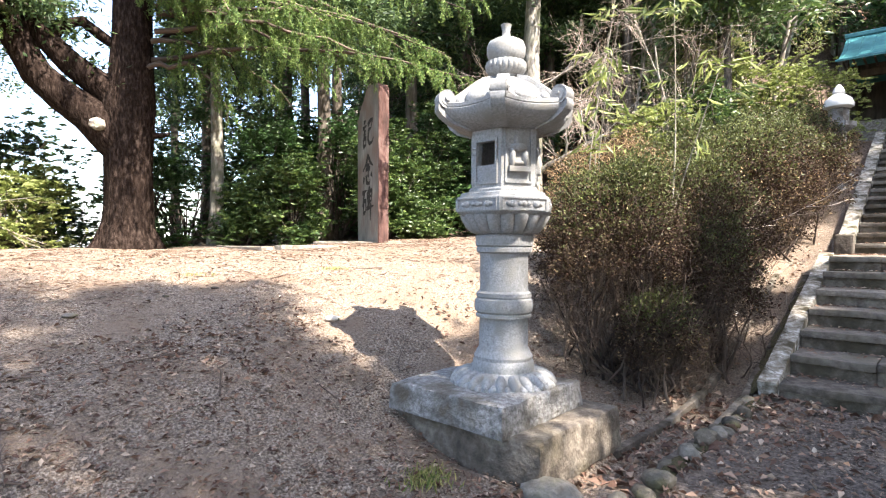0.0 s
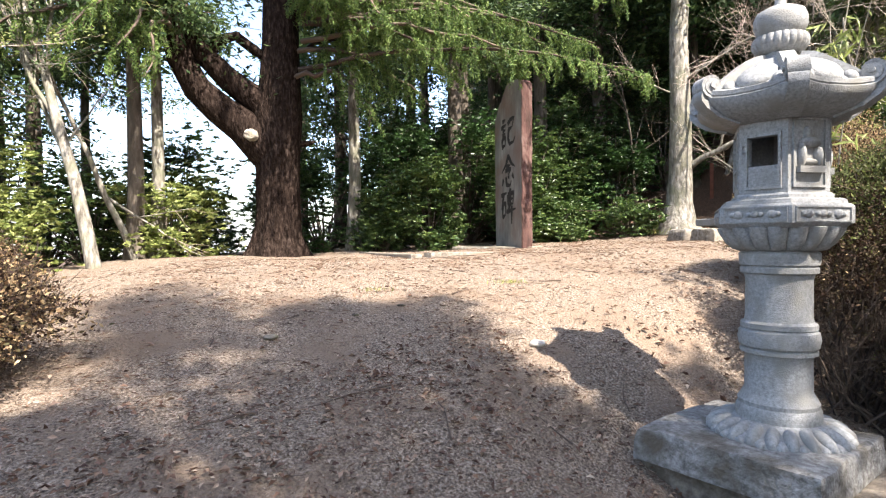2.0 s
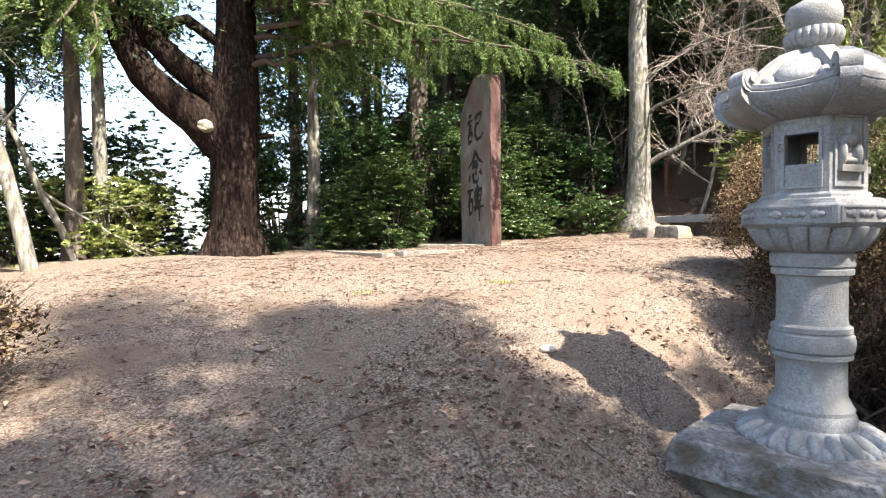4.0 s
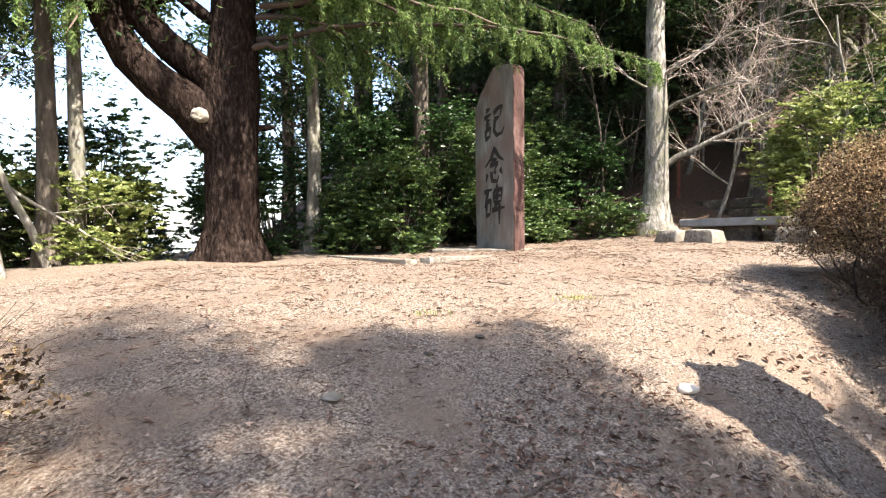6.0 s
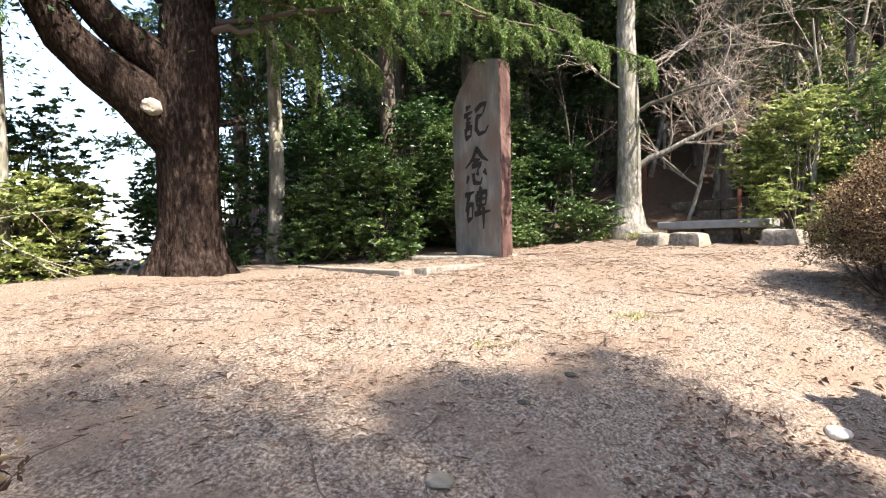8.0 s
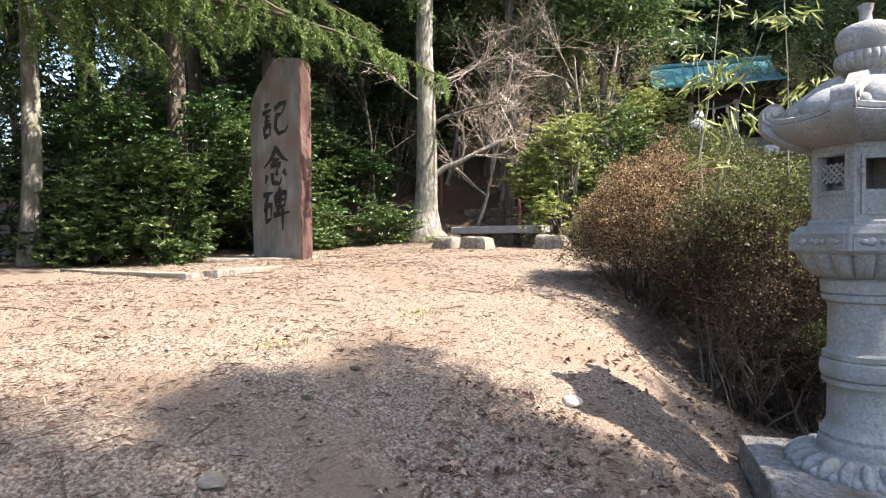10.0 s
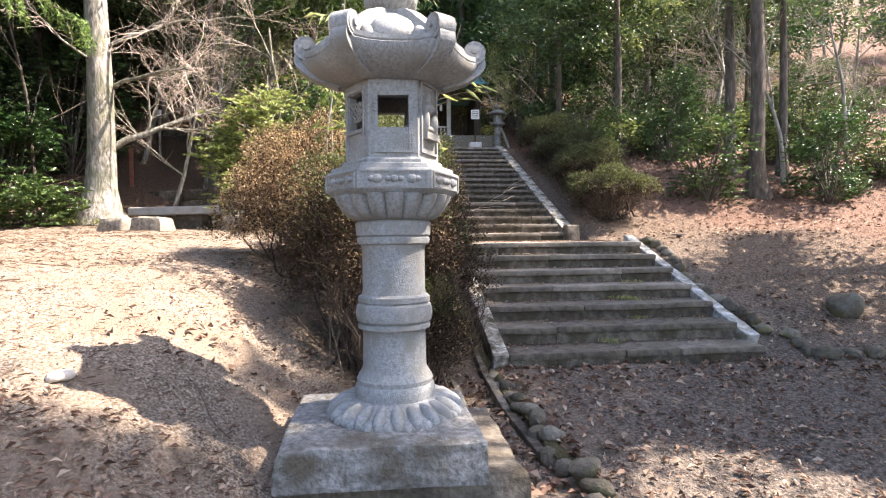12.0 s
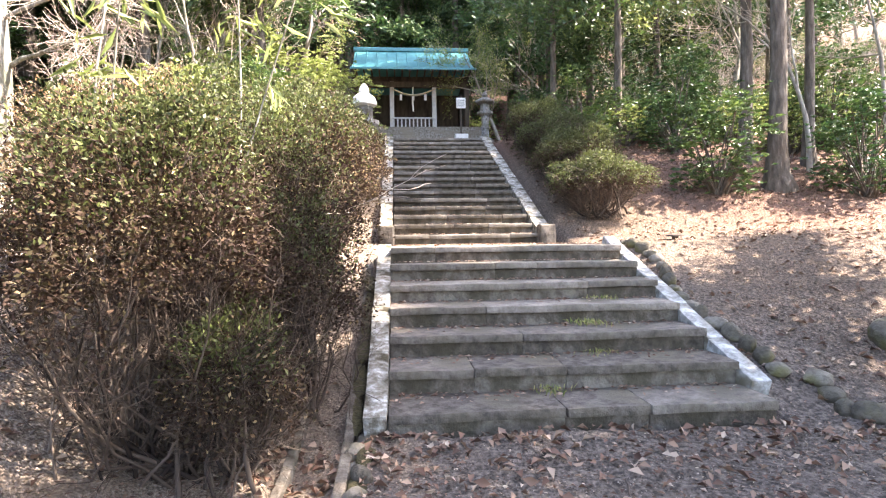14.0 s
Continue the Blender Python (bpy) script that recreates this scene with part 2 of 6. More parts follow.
# ---- mesh helpers ----
def mesh_from(name, verts, faces, material, smooth=False):
    """A mesh from arrays; all faces have the same number of corners."""
    verts, faces = np.asarray(verts, np.float32), np.asarray(faces, np.int32)
    me = bpy.data.meshes.new(name)
    me.vertices.add(len(verts))
    me.vertices.foreach_set("co", verts.ravel())
    k = faces.shape[1]
    me.loops.add(faces.size)
    me.loops.foreach_set("vertex_index", faces.ravel())
    me.polygons.add(len(faces))
    me.polygons.foreach_set("loop_start", np.arange(len(faces), dtype=np.int32) * k)
    if smooth:
        me.polygons.foreach_set("use_smooth", np.ones(len(faces), bool))
    me.update(calc_edges=True)
    me.materials.append(material)
    return me


def thing(name, label, category, place=(0, 0, 0), turn=0.0, group="", kind=""):
    ob = new(name)
    ob.empty_display_size = 0.2
    ob.matrix_world = pose(*place, 0, 0, turn)
    return tagged(ob, label, category, group, kind)


def attach(ob, parent, label="", kind=""):
    ob.parent = parent
    return tagged(ob, label, kind=kind)


def part(name, bm, material, parent=None, label="", smooth=False, kind=""):
    me = bpy.data.meshes.new(name)
    bm.to_mesh(me)
    bm.free()
    me.materials.append(material)
    if smooth:
        me.polygons.foreach_set("use_smooth", np.ones(len(me.polygons), bool))
    ob = new(name, me)
    if parent:
        ob.parent = parent
    return tagged(ob, label, kind=kind)


def shade(me, degrees=35):
    me.polygons.foreach_set("use_smooth", np.ones(len(me.polygons), bool))
    me.set_sharp_from_angle(angle=radians(degrees))


def block(sx, sy, sz, at=(0, 0, 0), bevel=0.01, rough=0.0, cuts=0, taper=1.0, bm=None, turn=0.0, seed=0):
    """A worn block: base centre at `at`, bevelled, optionally cut finer and made uneven."""
    own = bmesh.new()
    bmesh.ops.create_cube(own, size=1.0)
    for v in own.verts:
        k = taper if v.co.z > 0 else 1.0
        v.co = Vector((v.co.x * sx * k, v.co.y * sy * k, (v.co.z + 0.5) * sz))
    if bevel:
        bmesh.ops.bevel(own, geom=own.edges[:], offset=bevel, segments=2, affect="EDGES", profile=0.6)
    if cuts:
        bmesh.ops.subdivide_edges(own, edges=[e for e in own.edges if e.calc_length() > 0.08], cuts=cuts, use_grid_fill=True)
    if rough:
        o = Vector((seed * 3.7, seed * 1.3, seed))
        for v in own.verts:
            v.co += rough * noise.noise_vector(v.co * 5 + o) + 0.4 * rough * noise.noise_vector(v.co * 17 + o)
    own.transform(Matrix.Translation(at) @ Matrix.Rotation(turn, 4, "Z"))
    if bm is None:
        return own
    tmp = bpy.data.meshes.new("tmp")
    own.to_mesh(tmp)
    own.free()
    bm.from_mesh(tmp)
    bpy.data.meshes.remove(tmp)
    return bm


def lathe(profile, sides=48, wave=None, phase=0.0, bm=None):
    """Turns (radius, z) about the z axis; wave(angle, i) scales the radius."""
    bm = bm or bmesh.new()
    rings = []
    for i, (r, z) in enumerate(profile):
        ring = []
        for k in range(sides):
            a = phase + 2 * math.pi * k / sides
            q = r * (wave(a, i) if wave else 1)
            ring.append(bm.verts.new((q * math.cos(a), q * math.sin(a), z)))
        rings.append(ring)
    for a, b in zip(rings, rings[1:]):
        for k in range(sides):
            bm.faces.new((a[k], a[(k + 1) % sides], b[(k + 1) % sides], b[k]))
    bm.faces.new(rings[0][::-1])
    bm.faces.new(rings[-1])
    return bm


def stone_bm(rx, ry, rz, seed, sub=2, sink=0.35):
    bm = bmesh.new()
    bmesh.ops.create_icosphere(bm, subdivisions=sub, radius=1)
    o = Vector((seed * 2.3, seed * 5.1, seed * 0.7))
    for v in bm.verts:
        d = 1 + 0.32 * noise.noise(v.co * 1.2 + o) + 0.12 * noise.noise(v.co * 3.5 + o)
        v.co = Vector((v.co.x * rx * d, v.co.y * ry * d, (v.co.z * d + 1 - sink * 2) * rz))
    return bm


def tubes(strands, sides=6):
    """Tapered tubes as (verts, faces): each strand is (points (n,3), radii (n,))."""
    vs, fs, base = [], [], 0
    for pts, rad in strands:
        pts, rad = np.asarray(pts, float), np.asarray(rad, float)
        n = len(pts)
        tan = np.gradient(pts, axis=0)
        tan /= np.linalg.norm(tan, axis=1)[:, None] + 1e-9
        ref = np.where(np.abs(tan[:, 2:3]) > 0.9, [[1.0, 0, 0]], [[0, 0, 1.0]])
        u = np.cross(tan, ref)
        u /= np.linalg.norm(u, axis=1)[:, None] + 1e-9
        for i in range(1, n):
            if np.dot(u[i], u[i - 1]) < 0:
                u[i] = -u[i]
        w = np.cross(tan, u)
        a = np.arange(sides) * 2 * np.pi / sides
        ring = pts[:, None] + rad[:, None, None] * (np.cos(a)[None, :, None] * u[:, None] + np.sin(a)[None, :, None] * w[:, None])
        vs.append(ring.reshape(-1, 3))
        i = np.arange(n - 1)[:, None] * sides
        k = np.arange(sides)[None]
        k2 = (k + 1) % sides
        fs.append(np.stack([base + i + k, base + i + k2, base + i + sides + k2, base + i + sides + k], -1).reshape(-1, 4))
        base += n * sides
    return np.concatenate(vs), np.concatenate(fs)


def leaf_mesh(name, centers, size, material, rng, aspect=0.5, axis=None, spread=1.0, fold=0.25, up=0.0):
    """Many single leaves (folded four-cornered blades) at the centres, each of its own size and turn."""
    c = np.asarray(centers, float)
    n = len(c)
    if axis is None:
        d = rng.normal(size=(n, 3))
    else:
        d = np.asarray(axis, float) + spread * rng.normal(size=(n, 3)) * 0.5
    d /= np.linalg.norm(d, axis=1)[:, None] + 1e-9
    nm = rng.normal(size=(n, 3)) + [0, 0, up]
    s = np.cross(d, nm)
    s /= np.linalg.norm(s, axis=1)[:, None] + 1e-9
    nn = np.cross(s, d)
    L = (size * rng.uniform(0.6, 1.35, n))[:, None]
    W = L * aspect * 0.5
    v = np.stack([c - d * L * 0.5, c + s * W + nn * L * fold * 0.3 - d * L * 0.05, c + d * L * 0.5, c - s * W + nn * L * fold * 0.3 - d * L * 0.05], 1).reshape(-1, 3)
    f = np.arange(4 * n).reshape(-1, 4)
    tri = np.concatenate([f[:, [0, 1, 2]], f[:, [0, 2, 3]]])
    return mesh_from(name, v, tri, material)


def smooth(a, b, x):
    t = np.clip((np.asarray(x, float) - a) / (b - a), 0, 1)
    return t * t * (3 - 2 * t)


# ---- ground ----
FLIGHT1 = [(5.45 + 0.52 * i, -0.38 + 0.203 * (i + 1)) for i in range(7)]
FLIGHT2 = [(11.3 + 0.44 * i, 1.04 + 0.196 * (i + 1)) for i in range(16)]


def ground_z(x, y, fine=True):
    x, y = np.asarray(x, float), np.asarray(y, float)
    s = 0.42 * x + 0.9 * y
    mound = np.interp(s, [-4, 1.5, 3, 3.8, 5, 6, 7, 9, 40], [-0.5, -0.3, 0.0, 0.16, 0.42, 0.70, 0.88, 1.0, 1.02])
    mound = mound + 0.05 * np.maximum(x - 4, 0) * smooth(6, 9, s) + np.interp(x + 0.3 * (y - 8), [11, 13.5, 18.5, 26, 40, 90], [0, 0.15, 2.6, 6.5, 14, 34])
    low = np.interp(x, [-30, 5.0, 5.6, 9.1, 11.4, 18.4, 21, 25, 32, 50, 90, 300], [-0.7, -0.38, -0.3, 0.92, 1.1, 4.1, 4.5, 4.9, 8.5, 18, 34, 60])
    mound = mound - 0.085 * np.maximum(1.6 - x, 0) ** 1.25 * smooth(5.0, 8.5, s + 0.5 * np.maximum(1.6 - x, 0))
    right = low + 0.05 * np.maximum(-y - 2.2, 0) + 0.10 * np.maximum(-y - 9, 0) * smooth(2, 12, x)
    right = right + smooth(6, 9, x) * smooth(-1.5, -2.2, y) * 0.10
    blend = smooth(2.5, 4.5, y + 0.12 * np.maximum(x - 3, 0) * 0)
    z = right + (mound - right) * blend
    over = smooth(15.5, 30, y - 0.62 * np.maximum(x, 0))
    z = z * (1 - over) + over * (-9.0)
    corridor = smooth(-1.72, -1.55, y) * smooth(1.72, 1.55, y) * smooth(5.35, 5.6, x) * smooth(18.6, 18.2, x)
    z = z - corridor * 0.45
    drain = smooth(1.62, 1.7, y) * smooth(2.25, 2.1, y) * smooth(2.0, 3.0, x) * smooth(11, 10, x)
    z = z - 0.10 * drain
    if fine:
        z = z + 0.018 * np.sin(2.1 * x + 0.7 * y) * np.sin(1.7 * y - 0.4 * x) + 0.010 * np.sin(5.3 * x + 1.1) * np.sin(4.7 * y + 2.0 * x)
        z = z + 0.005 * np.sin(13 * x + 3 * y) * np.sin(11 * y - 5 * x)
    return z


def gz(x, y):
    return float(ground_z(x, y))


def axis_steps(a, b, fine, far):
    mid = np.arange(a, b + fine / 2, fine)
    grow = fine * 1.22 ** np.arange(1, 60)
    out = np.cumsum(grow)
    out = out[out < far]
    return np.concatenate([a - out[::-1], mid, b + out])


gx, gy = axis_steps(-5, 15, 0.085, 900), axis_steps(-7, 13, 0.085, 900)
GX, GY = np.meshgrid(gx, gy)
gv = np.stack([GX, GY, ground_z(GX, GY)], -1).reshape(-1, 3)
r0 = np.random.default_rng(5)
near = (np.abs(gv[:, 0] - 5) < 10) & (np.abs(gv[:, 1] - 3) < 10)
gv[near, 2] += r0.normal(0, 0.008, near.sum())
nx, ny = len(gx), len(gy)
idx = np.arange(nx * ny).reshape(ny, nx)
gf = np.stack([idx[:-1, :-1], idx[:-1, 1:], idx[1:, 1:], idx[1:, :-1]], -1).reshape(-1, 4)
ground = new("ground", mesh_from("ground", gv, gf, M["soil"], True))
tagged(ground, "bare earth slope with dry leaves and worn soil", kind="structure")


# ---- stone stairs ----
stairs = thing("stone_stairs", "weathered stone stairway with two flights and a landing", "stairs", (0, 0, 0), kind="structure")
srng = random.Random(3)


def stair_step(x, z, y0, y1, tread, rise, cutlist, seed):
    ys = [y0, *cutlist, y1]
    for a, b in zip(ys, ys[1:]):
        w = b - a - 0.006
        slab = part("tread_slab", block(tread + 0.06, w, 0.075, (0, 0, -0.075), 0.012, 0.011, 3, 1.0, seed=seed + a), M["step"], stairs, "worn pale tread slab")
        shade(slab.data, 40)
        slab.matrix_world = pose(x + tread / 2 + 0.01, (a + b) / 2, z + srng.uniform(-0.004, 0.004), srng.uniform(-0.2, 0.2), srng.uniform(-0.3, 0.5), 0)
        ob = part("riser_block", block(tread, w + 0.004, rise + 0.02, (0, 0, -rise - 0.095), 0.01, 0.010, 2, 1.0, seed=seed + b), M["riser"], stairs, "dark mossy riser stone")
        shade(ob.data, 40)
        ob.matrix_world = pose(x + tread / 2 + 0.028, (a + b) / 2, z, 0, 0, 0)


for i, (x, z) in enumerate(FLIGHT1):
    cuts = sorted(srng.uniform(-1.1, 1.1) for _ in range(2))
    if cuts[1] - cuts[0] < 0.5:
        cuts = [cuts[0]]
    stair_step(x, z, -1.62, 1.47, 0.52, 0.203, cuts, i)
for i, (x, z) in enumerate(FLIGHT2):
    cuts = [srng.uniform(-0.7, -0.1), srng.uniform(0.3, 0.9)]
    stair_step(x, z, -1.17, 1.46, 0.44, 0.196, cuts, 20 + i)
for a, b in ((9.13, 10.2), (10.21, 11.3)):
    for c, d in ((-1.6, -0.3), (-0.29, 0.7), (0.71, 1.6)):
        ob = part("landing_slab", block(b - a, d - c, 0.2, ((a + b) / 2, (c + d) / 2, 0.84), 0.015, 0.01, 2, seed=a + c), M["step"], stairs)


def sloped_kerb(name, y, w, x0, z0, x1, z1, pieces, label, h=0.3, proud=0.03, m="kerb"):
    """A raking kerb along the stairs, laid in pieces."""
    slope = math.atan2(z1 - z0, x1 - x0)
    length = math.hypot(x1 - x0, z1 - z0)
    for i in range(pieces):
        L = length / pieces
        bm = block(L - 0.012, w, h, (0, 0, -h), 0.015, 0.012, 2, seed=i + y)
        ob = part("kerb_block", bm, M[m], stairs, label)
        shade(ob.data, 40)
        t = (i + 0.5) / pieces
        ob.matrix_world = pose(x0 + (x1 - x0) * t, y, z0 + (z1 - z0) * t + proud, 0, -math.degrees(slope), 0)


sloped_kerb("kerb", 1.56, 0.18, 5.4, -0.22, 9.05, 1.06, 4, "narrow raking kerb stone with worn lichened top", m="kerb_worn")
sloped_kerb("kerb", -1.70, 0.17, 5.75, -0.17, 9.25, 1.10, 5, "pale raking kerb stone beside the steps", proud=0.06)
sloped_kerb("kerb", -1.32, 0.26, 11.2, 1.2, 18.6, 4.35, 9, "rough raking kerb stone", m="kerb_worn")
sloped_kerb("kerb", 1.6, 0.24, 11.2, 1.2, 18.6, 4.35, 9, "rough raking kerb stone", m="kerb_worn")
for y in (1.58, -1.3):
    part("kerb_block", block(0.3, 0.27, 0.5, (11.2, y, 0.9), 0.03, 0.02, 2, seed=y), M["step"], stairs, "square end post of the stair kerb")


# ---- stone lantern ----
def hex_ring(R, z, lift=0.0, seg=6, bulge=0.0):
    """Points of a hexagon with a corner towards +y; corners rise by lift and edges dip inward by bulge."""
    pts = []
    for k in range(6):
        a0, a1 = radians(30 + 60 * k), radians(90 + 60 * k)
        p0, p1 = Vector((math.cos(a0), math.sin(a0), 0)) * R, Vector((math.cos(a1), math.sin(a1), 0)) * R
        for j in range(seg):
            t = j / seg
            p = p0.lerp(p1, t)
            c = abs(2 * t - 1)
            p *= 1 - bulge * (1 - c * c)
            pts.append(Vector((p.x, p.y, z + lift * c ** 3)))
    return pts


def hex_stack(levels, seg=6):
    bm = bmesh.new()
    rings = [[bm.verts.new(p) for p in hex_ring(R, z, lift, seg, bulge)] for R, z, lift, bulge in levels]
    n = 6 * seg
    for a, b in zip(rings, rings[1:]):
        for k in range(n):
            bm.faces.new((a[k], a[(k + 1) % n], b[(k + 1) % n], b[k]))
    bm.faces.new(rings[0][::-1])
    bm.faces.new(rings[-1])
    return bm


def lotus(inner, outer, z0, z1, petals, down=True):
    """A ring of raised petals round a stem."""
    prof = []

    def wave(a, i):
        return 0.92 + 0.13 * abs(math.cos(a * petals / 2)) ** 0.6 if 0 < i < len(prof) - 1 else 1
    prof[:] = [(outer * 0.97, z0), (outer, z0 + 0.2 * (z1 - z0)), (outer * 0.94, z0 + 0.5 * (z1 - z0)), (inner + 0.55 * (outer - inner), z0 + 0.8 * (z1 - z0)), (inner * 1.1, z1), (inner, z1)]
    if not down:
        prof[:] = [(inner, z0), (inner * 1.15, z0 + 0.1 * (z1 - z0)), (inner + 0.6 * (outer - inner), z0 + 0.35 * (z1 - z0)), (outer * 0.97, z0 + 0.75 * (z1 - z0)), (outer, z1 - 0.008), (outer * 0.96, z1)]
    return lathe(prof, petals * 10, wave)


def stone_lantern():
    root = thing("stone_lantern", "tall pale grey carved granite lantern on a rough stepped plinth", "stone lantern", (2.7, 2.825, 0))
    g = M["granite"]

    def add(name, bm, label="", angle=30, m=g):
        ob = part(name, bm, m, root, label)
        shade(ob.data, angle)
        return ob

    # the lower plinth's shade is painted by using the dark riser stone
    add("lower_plinth", block(1.22, 1.34, 0.34, (0.03, -0.02, -0.44), 0.03, 0.03, 5, 0.97, seed=2), "rough lower plinth stone, darkened in place of shade", 50, M["riser"])
    add("upper_plinth", block(1.07, 1.08, 0.21, (-0.11, 0.075, -0.11), 0.018, 0.018, 5, 0.97, seed=5), "thick square plinth stone with hewn edges", 50, M["granite_mossy"])
    pet = lathe([(0.40, 0.095), (0.395, 0.115), (0.34, 0.14), (0.28, 0.175), (0.22, 0.20)], 64)
    for k in range(22):
        turn = Matrix.Rotation(math.tau * k / 22, 4, "Z")
        bmesh.ops.create_uvsphere(pet, u_segments=14, v_segments=10, radius=1, matrix=turn @ Matrix.Translation((0.325, 0, 0.135)) @ Matrix.Rotation(0.42, 4, "Y") @ Matrix.Diagonal((0.095, 0.040, 0.052, 1)))
        bmesh.ops.create_uvsphere(pet, u_segments=10, v_segments=8, radius=1, matrix=turn @ Matrix.Rotation(math.pi / 22, 4, "Z") @ Matrix.Translation((0.375, 0, 0.105)) @ Matrix.Rotation(0.3, 4, "Y") @ Matrix.Diagonal((0.042, 0.030, 0.030, 1)))
    add("lotus_base", pet, "ring of carved petals", 60)
    shaft = [(0.235, 0.16), (0.24, 0.22), (0.235, 0.26), (0.225, 0.275), (0.228, 0.30), (0.21, 0.33), (0.19, 0.37), (0.187, 0.58), (0.192, 0.595), (0.216, 0.60), (0.216, 0.622), (0.205, 0.63), (0.222, 0.645),
             (0.230, 0.69), (0.222, 0.735), (0.205, 0.75), (0.214, 0.755), (0.214, 0.785), (0.192, 0.80), (0.187, 0.83), (0.186, 1.06), (0.195, 1.09), (0.215, 1.10), (0.218, 1.13), (0.208, 1.14), (0.222, 1.15), (0.226, 1.22), (0.21, 1.235)]
    add("shaft", lathe(shaft, 64), "round shaft with raised collars", 30)
    add("bowl", lotus(0.22, 0.335, 1.235, 1.385, 18, False), "flaring bowl of carved petals", 60)
    add("platform", hex_stack([(0.36, 1.375, 0, 0), (0.385, 1.385, 0.01, 0), (0.40, 1.40, 0.0, 0), (0.40, 1.50, 0, 0), (0.385, 1.512, 0, 0), (0.37, 1.515, 0, 0), (0.36, 1.54, 0, 0), (0.33, 1.55, 0, 0)]), "six-sided platform with carved panels", 20)
    # raised frame and scroll carving of each platform panel
    car = bmesh.new()
    ap = 0.40 * math.cos(radians(30))
    for k in range(6):
        turn = Matrix.Rotation(radians(60 * k), 4, "Z")
        loc = bmesh.new()
        for yy, rad in ((-0.125, 0.020), (-0.095, 0.030), (-0.035, 0.018), (0, 0.024), (0.035, 0.018), (0.095, 0.030), (0.125, 0.020)):
            bmesh.ops.create_uvsphere(loc, u_segments=12, v_segments=8, radius=1, matrix=Matrix.Translation((ap, yy, 1.452)) @ Matrix.Diagonal((0.016, rad, rad * 0.85, 1)))
        for a, b, c, d in ((-0.175, 0.175, 1.488, 1.494), (-0.175, 0.175, 1.407, 1.413)):
            bmesh.ops.create_cube(loc, size=1, matrix=Matrix.Translation((ap + 0.002, 0, (c + d) / 2)) @ Matrix.Diagonal((0.012, b - a, d - c, 1)))
        for yy in (-0.175, 0.175):
            bmesh.ops.create_cube(loc, size=1, matrix=Matrix.Translation((ap + 0.002, yy, 1.45)) @ Matrix.Diagonal((0.012, 0.006, 0.09, 1)))
        loc.transform(turn)
        tmp = bpy.data.meshes.new("tmp")
        loc.to_mesh(tmp)
        loc.free()
        car.from_mesh(tmp)
        bpy.data.meshes.remove(tmp)
    add("panel_carving", car, "scroll reliefs round the platform", 50)
    # fire box: six walls with thickness; open windows front and back
    R, t, z0, z1 = 0.275, 0.05, 1.55, 2.04
    half = R / 2
    ap = R * math.cos(radians(30))
    add("firebox_sill", hex_stack([(0.30, 1.545, 0, 0), (0.30, 1.57, 0, 0), (0.285, 1.585, 0, 0)], 2), "", 20)
    for k in range(6):
        ang = radians(60 * k)
        turn = Matrix.Rotation(ang, 4, "Z")
        bm = bmesh.new()

        def bar(y0, y1, za, zb, dx=0.0, th=t):
            bmesh.ops.create_cube(bm, size=1, matrix=turn @ Matrix.Translation((ap - th / 2 + dx, (y0 + y1) / 2, (za + zb) / 2)) @ Matrix.Diagonal((th, y1 - y0, zb - za, 1)))
        if k in (0, 3):   # window walls
            bar(-half, -0.085, z0, z1)
            bar(0.085, half, z0, z1)
            bar(-0.085, 0.085, z0, 1.755)
            bar(-0.085, 0.085, 1.935, z1)
            for y0, y1, za, zb in ((-0.105, 0.105, 1.935, 1.955), (-0.105, -0.087, 1.63, 1.935), (0.087, 0.105, 1.63, 1.935), (-0.105, 0.105, 1.61, 1.63)):
                bar(y0, y1, za, zb, 0.014, 0.02)
        elif k in (2,):   # pierced lattice wall towards the mound
            bar(-half, -0.085, z0, z1)
            bar(0.085, half, z0, z1)
            bar(-0.085, 0.085, z0, 1.76)
            bar(-0.085, 0.085, 1.97, z1)
            for j in range(-4, 5):
                for s in (-1, 1):
                    bmesh.ops.create_cube(bm, size=1, matrix=turn @ Matrix.Translation((ap - 0.02, 0.042 * j * 0.9, 1.865)) @ Matrix.Rotation(radians(45 * s), 4, "X") @ Matrix.Diagonal((0.018, 0.009, 0.16 if abs(j) < 3 else 0.07, 1)))
            for y0, y1, za, zb in ((-0.105, 0.105, 1.975, 1.99), (-0.105, -0.09, 1.62, 1.975), (0.09, 0.105, 1.62, 1.975), (-0.105, 0.105, 1.735, 1.75)):
                bar(y0, y1, za, zb, 0.012, 0.018)
        else:             # closed walls with a carved figure panel
            bar(-half, half, z0, z1)
            for y0, y1, za, zb in ((-0.11, 0.11, 2.02, 2.035), (-0.11, -0.095, 1.63, 2.02), (0.095, 0.11, 1.63, 2.02), (-0.11, 0.11, 1.615, 1.63)):
                bar(y0, y1, za, zb, 0.012, 0.018)
            bar(-0.085, 0.085, 1.70, 1.74, 0.035, 0.05)
            for yy, zz, ry, rz, dx in ((-0.052, 1.81, 0.024, 0.085, 0.034), (0.052, 1.80, 0.026, 0.075, 0.040), (0, 1.885, 0.07, 0.035, 0.040), (-0.01, 1.94, 0.032, 0.045, 0.028), (0, 1.765, 0.06, 0.022, 0.030)):
                bmesh.ops.create_uvsphere(bm, u_segments=14, v_segments=10, radius=1, matrix=turn @ Matrix.Translation((ap, yy, zz)) @ Matrix.Diagonal((dx, ry, rz, 1)))
        name = "window_wall" if k in (0, 3) else "lattice_wall" if k == 2 else "carved_wall"
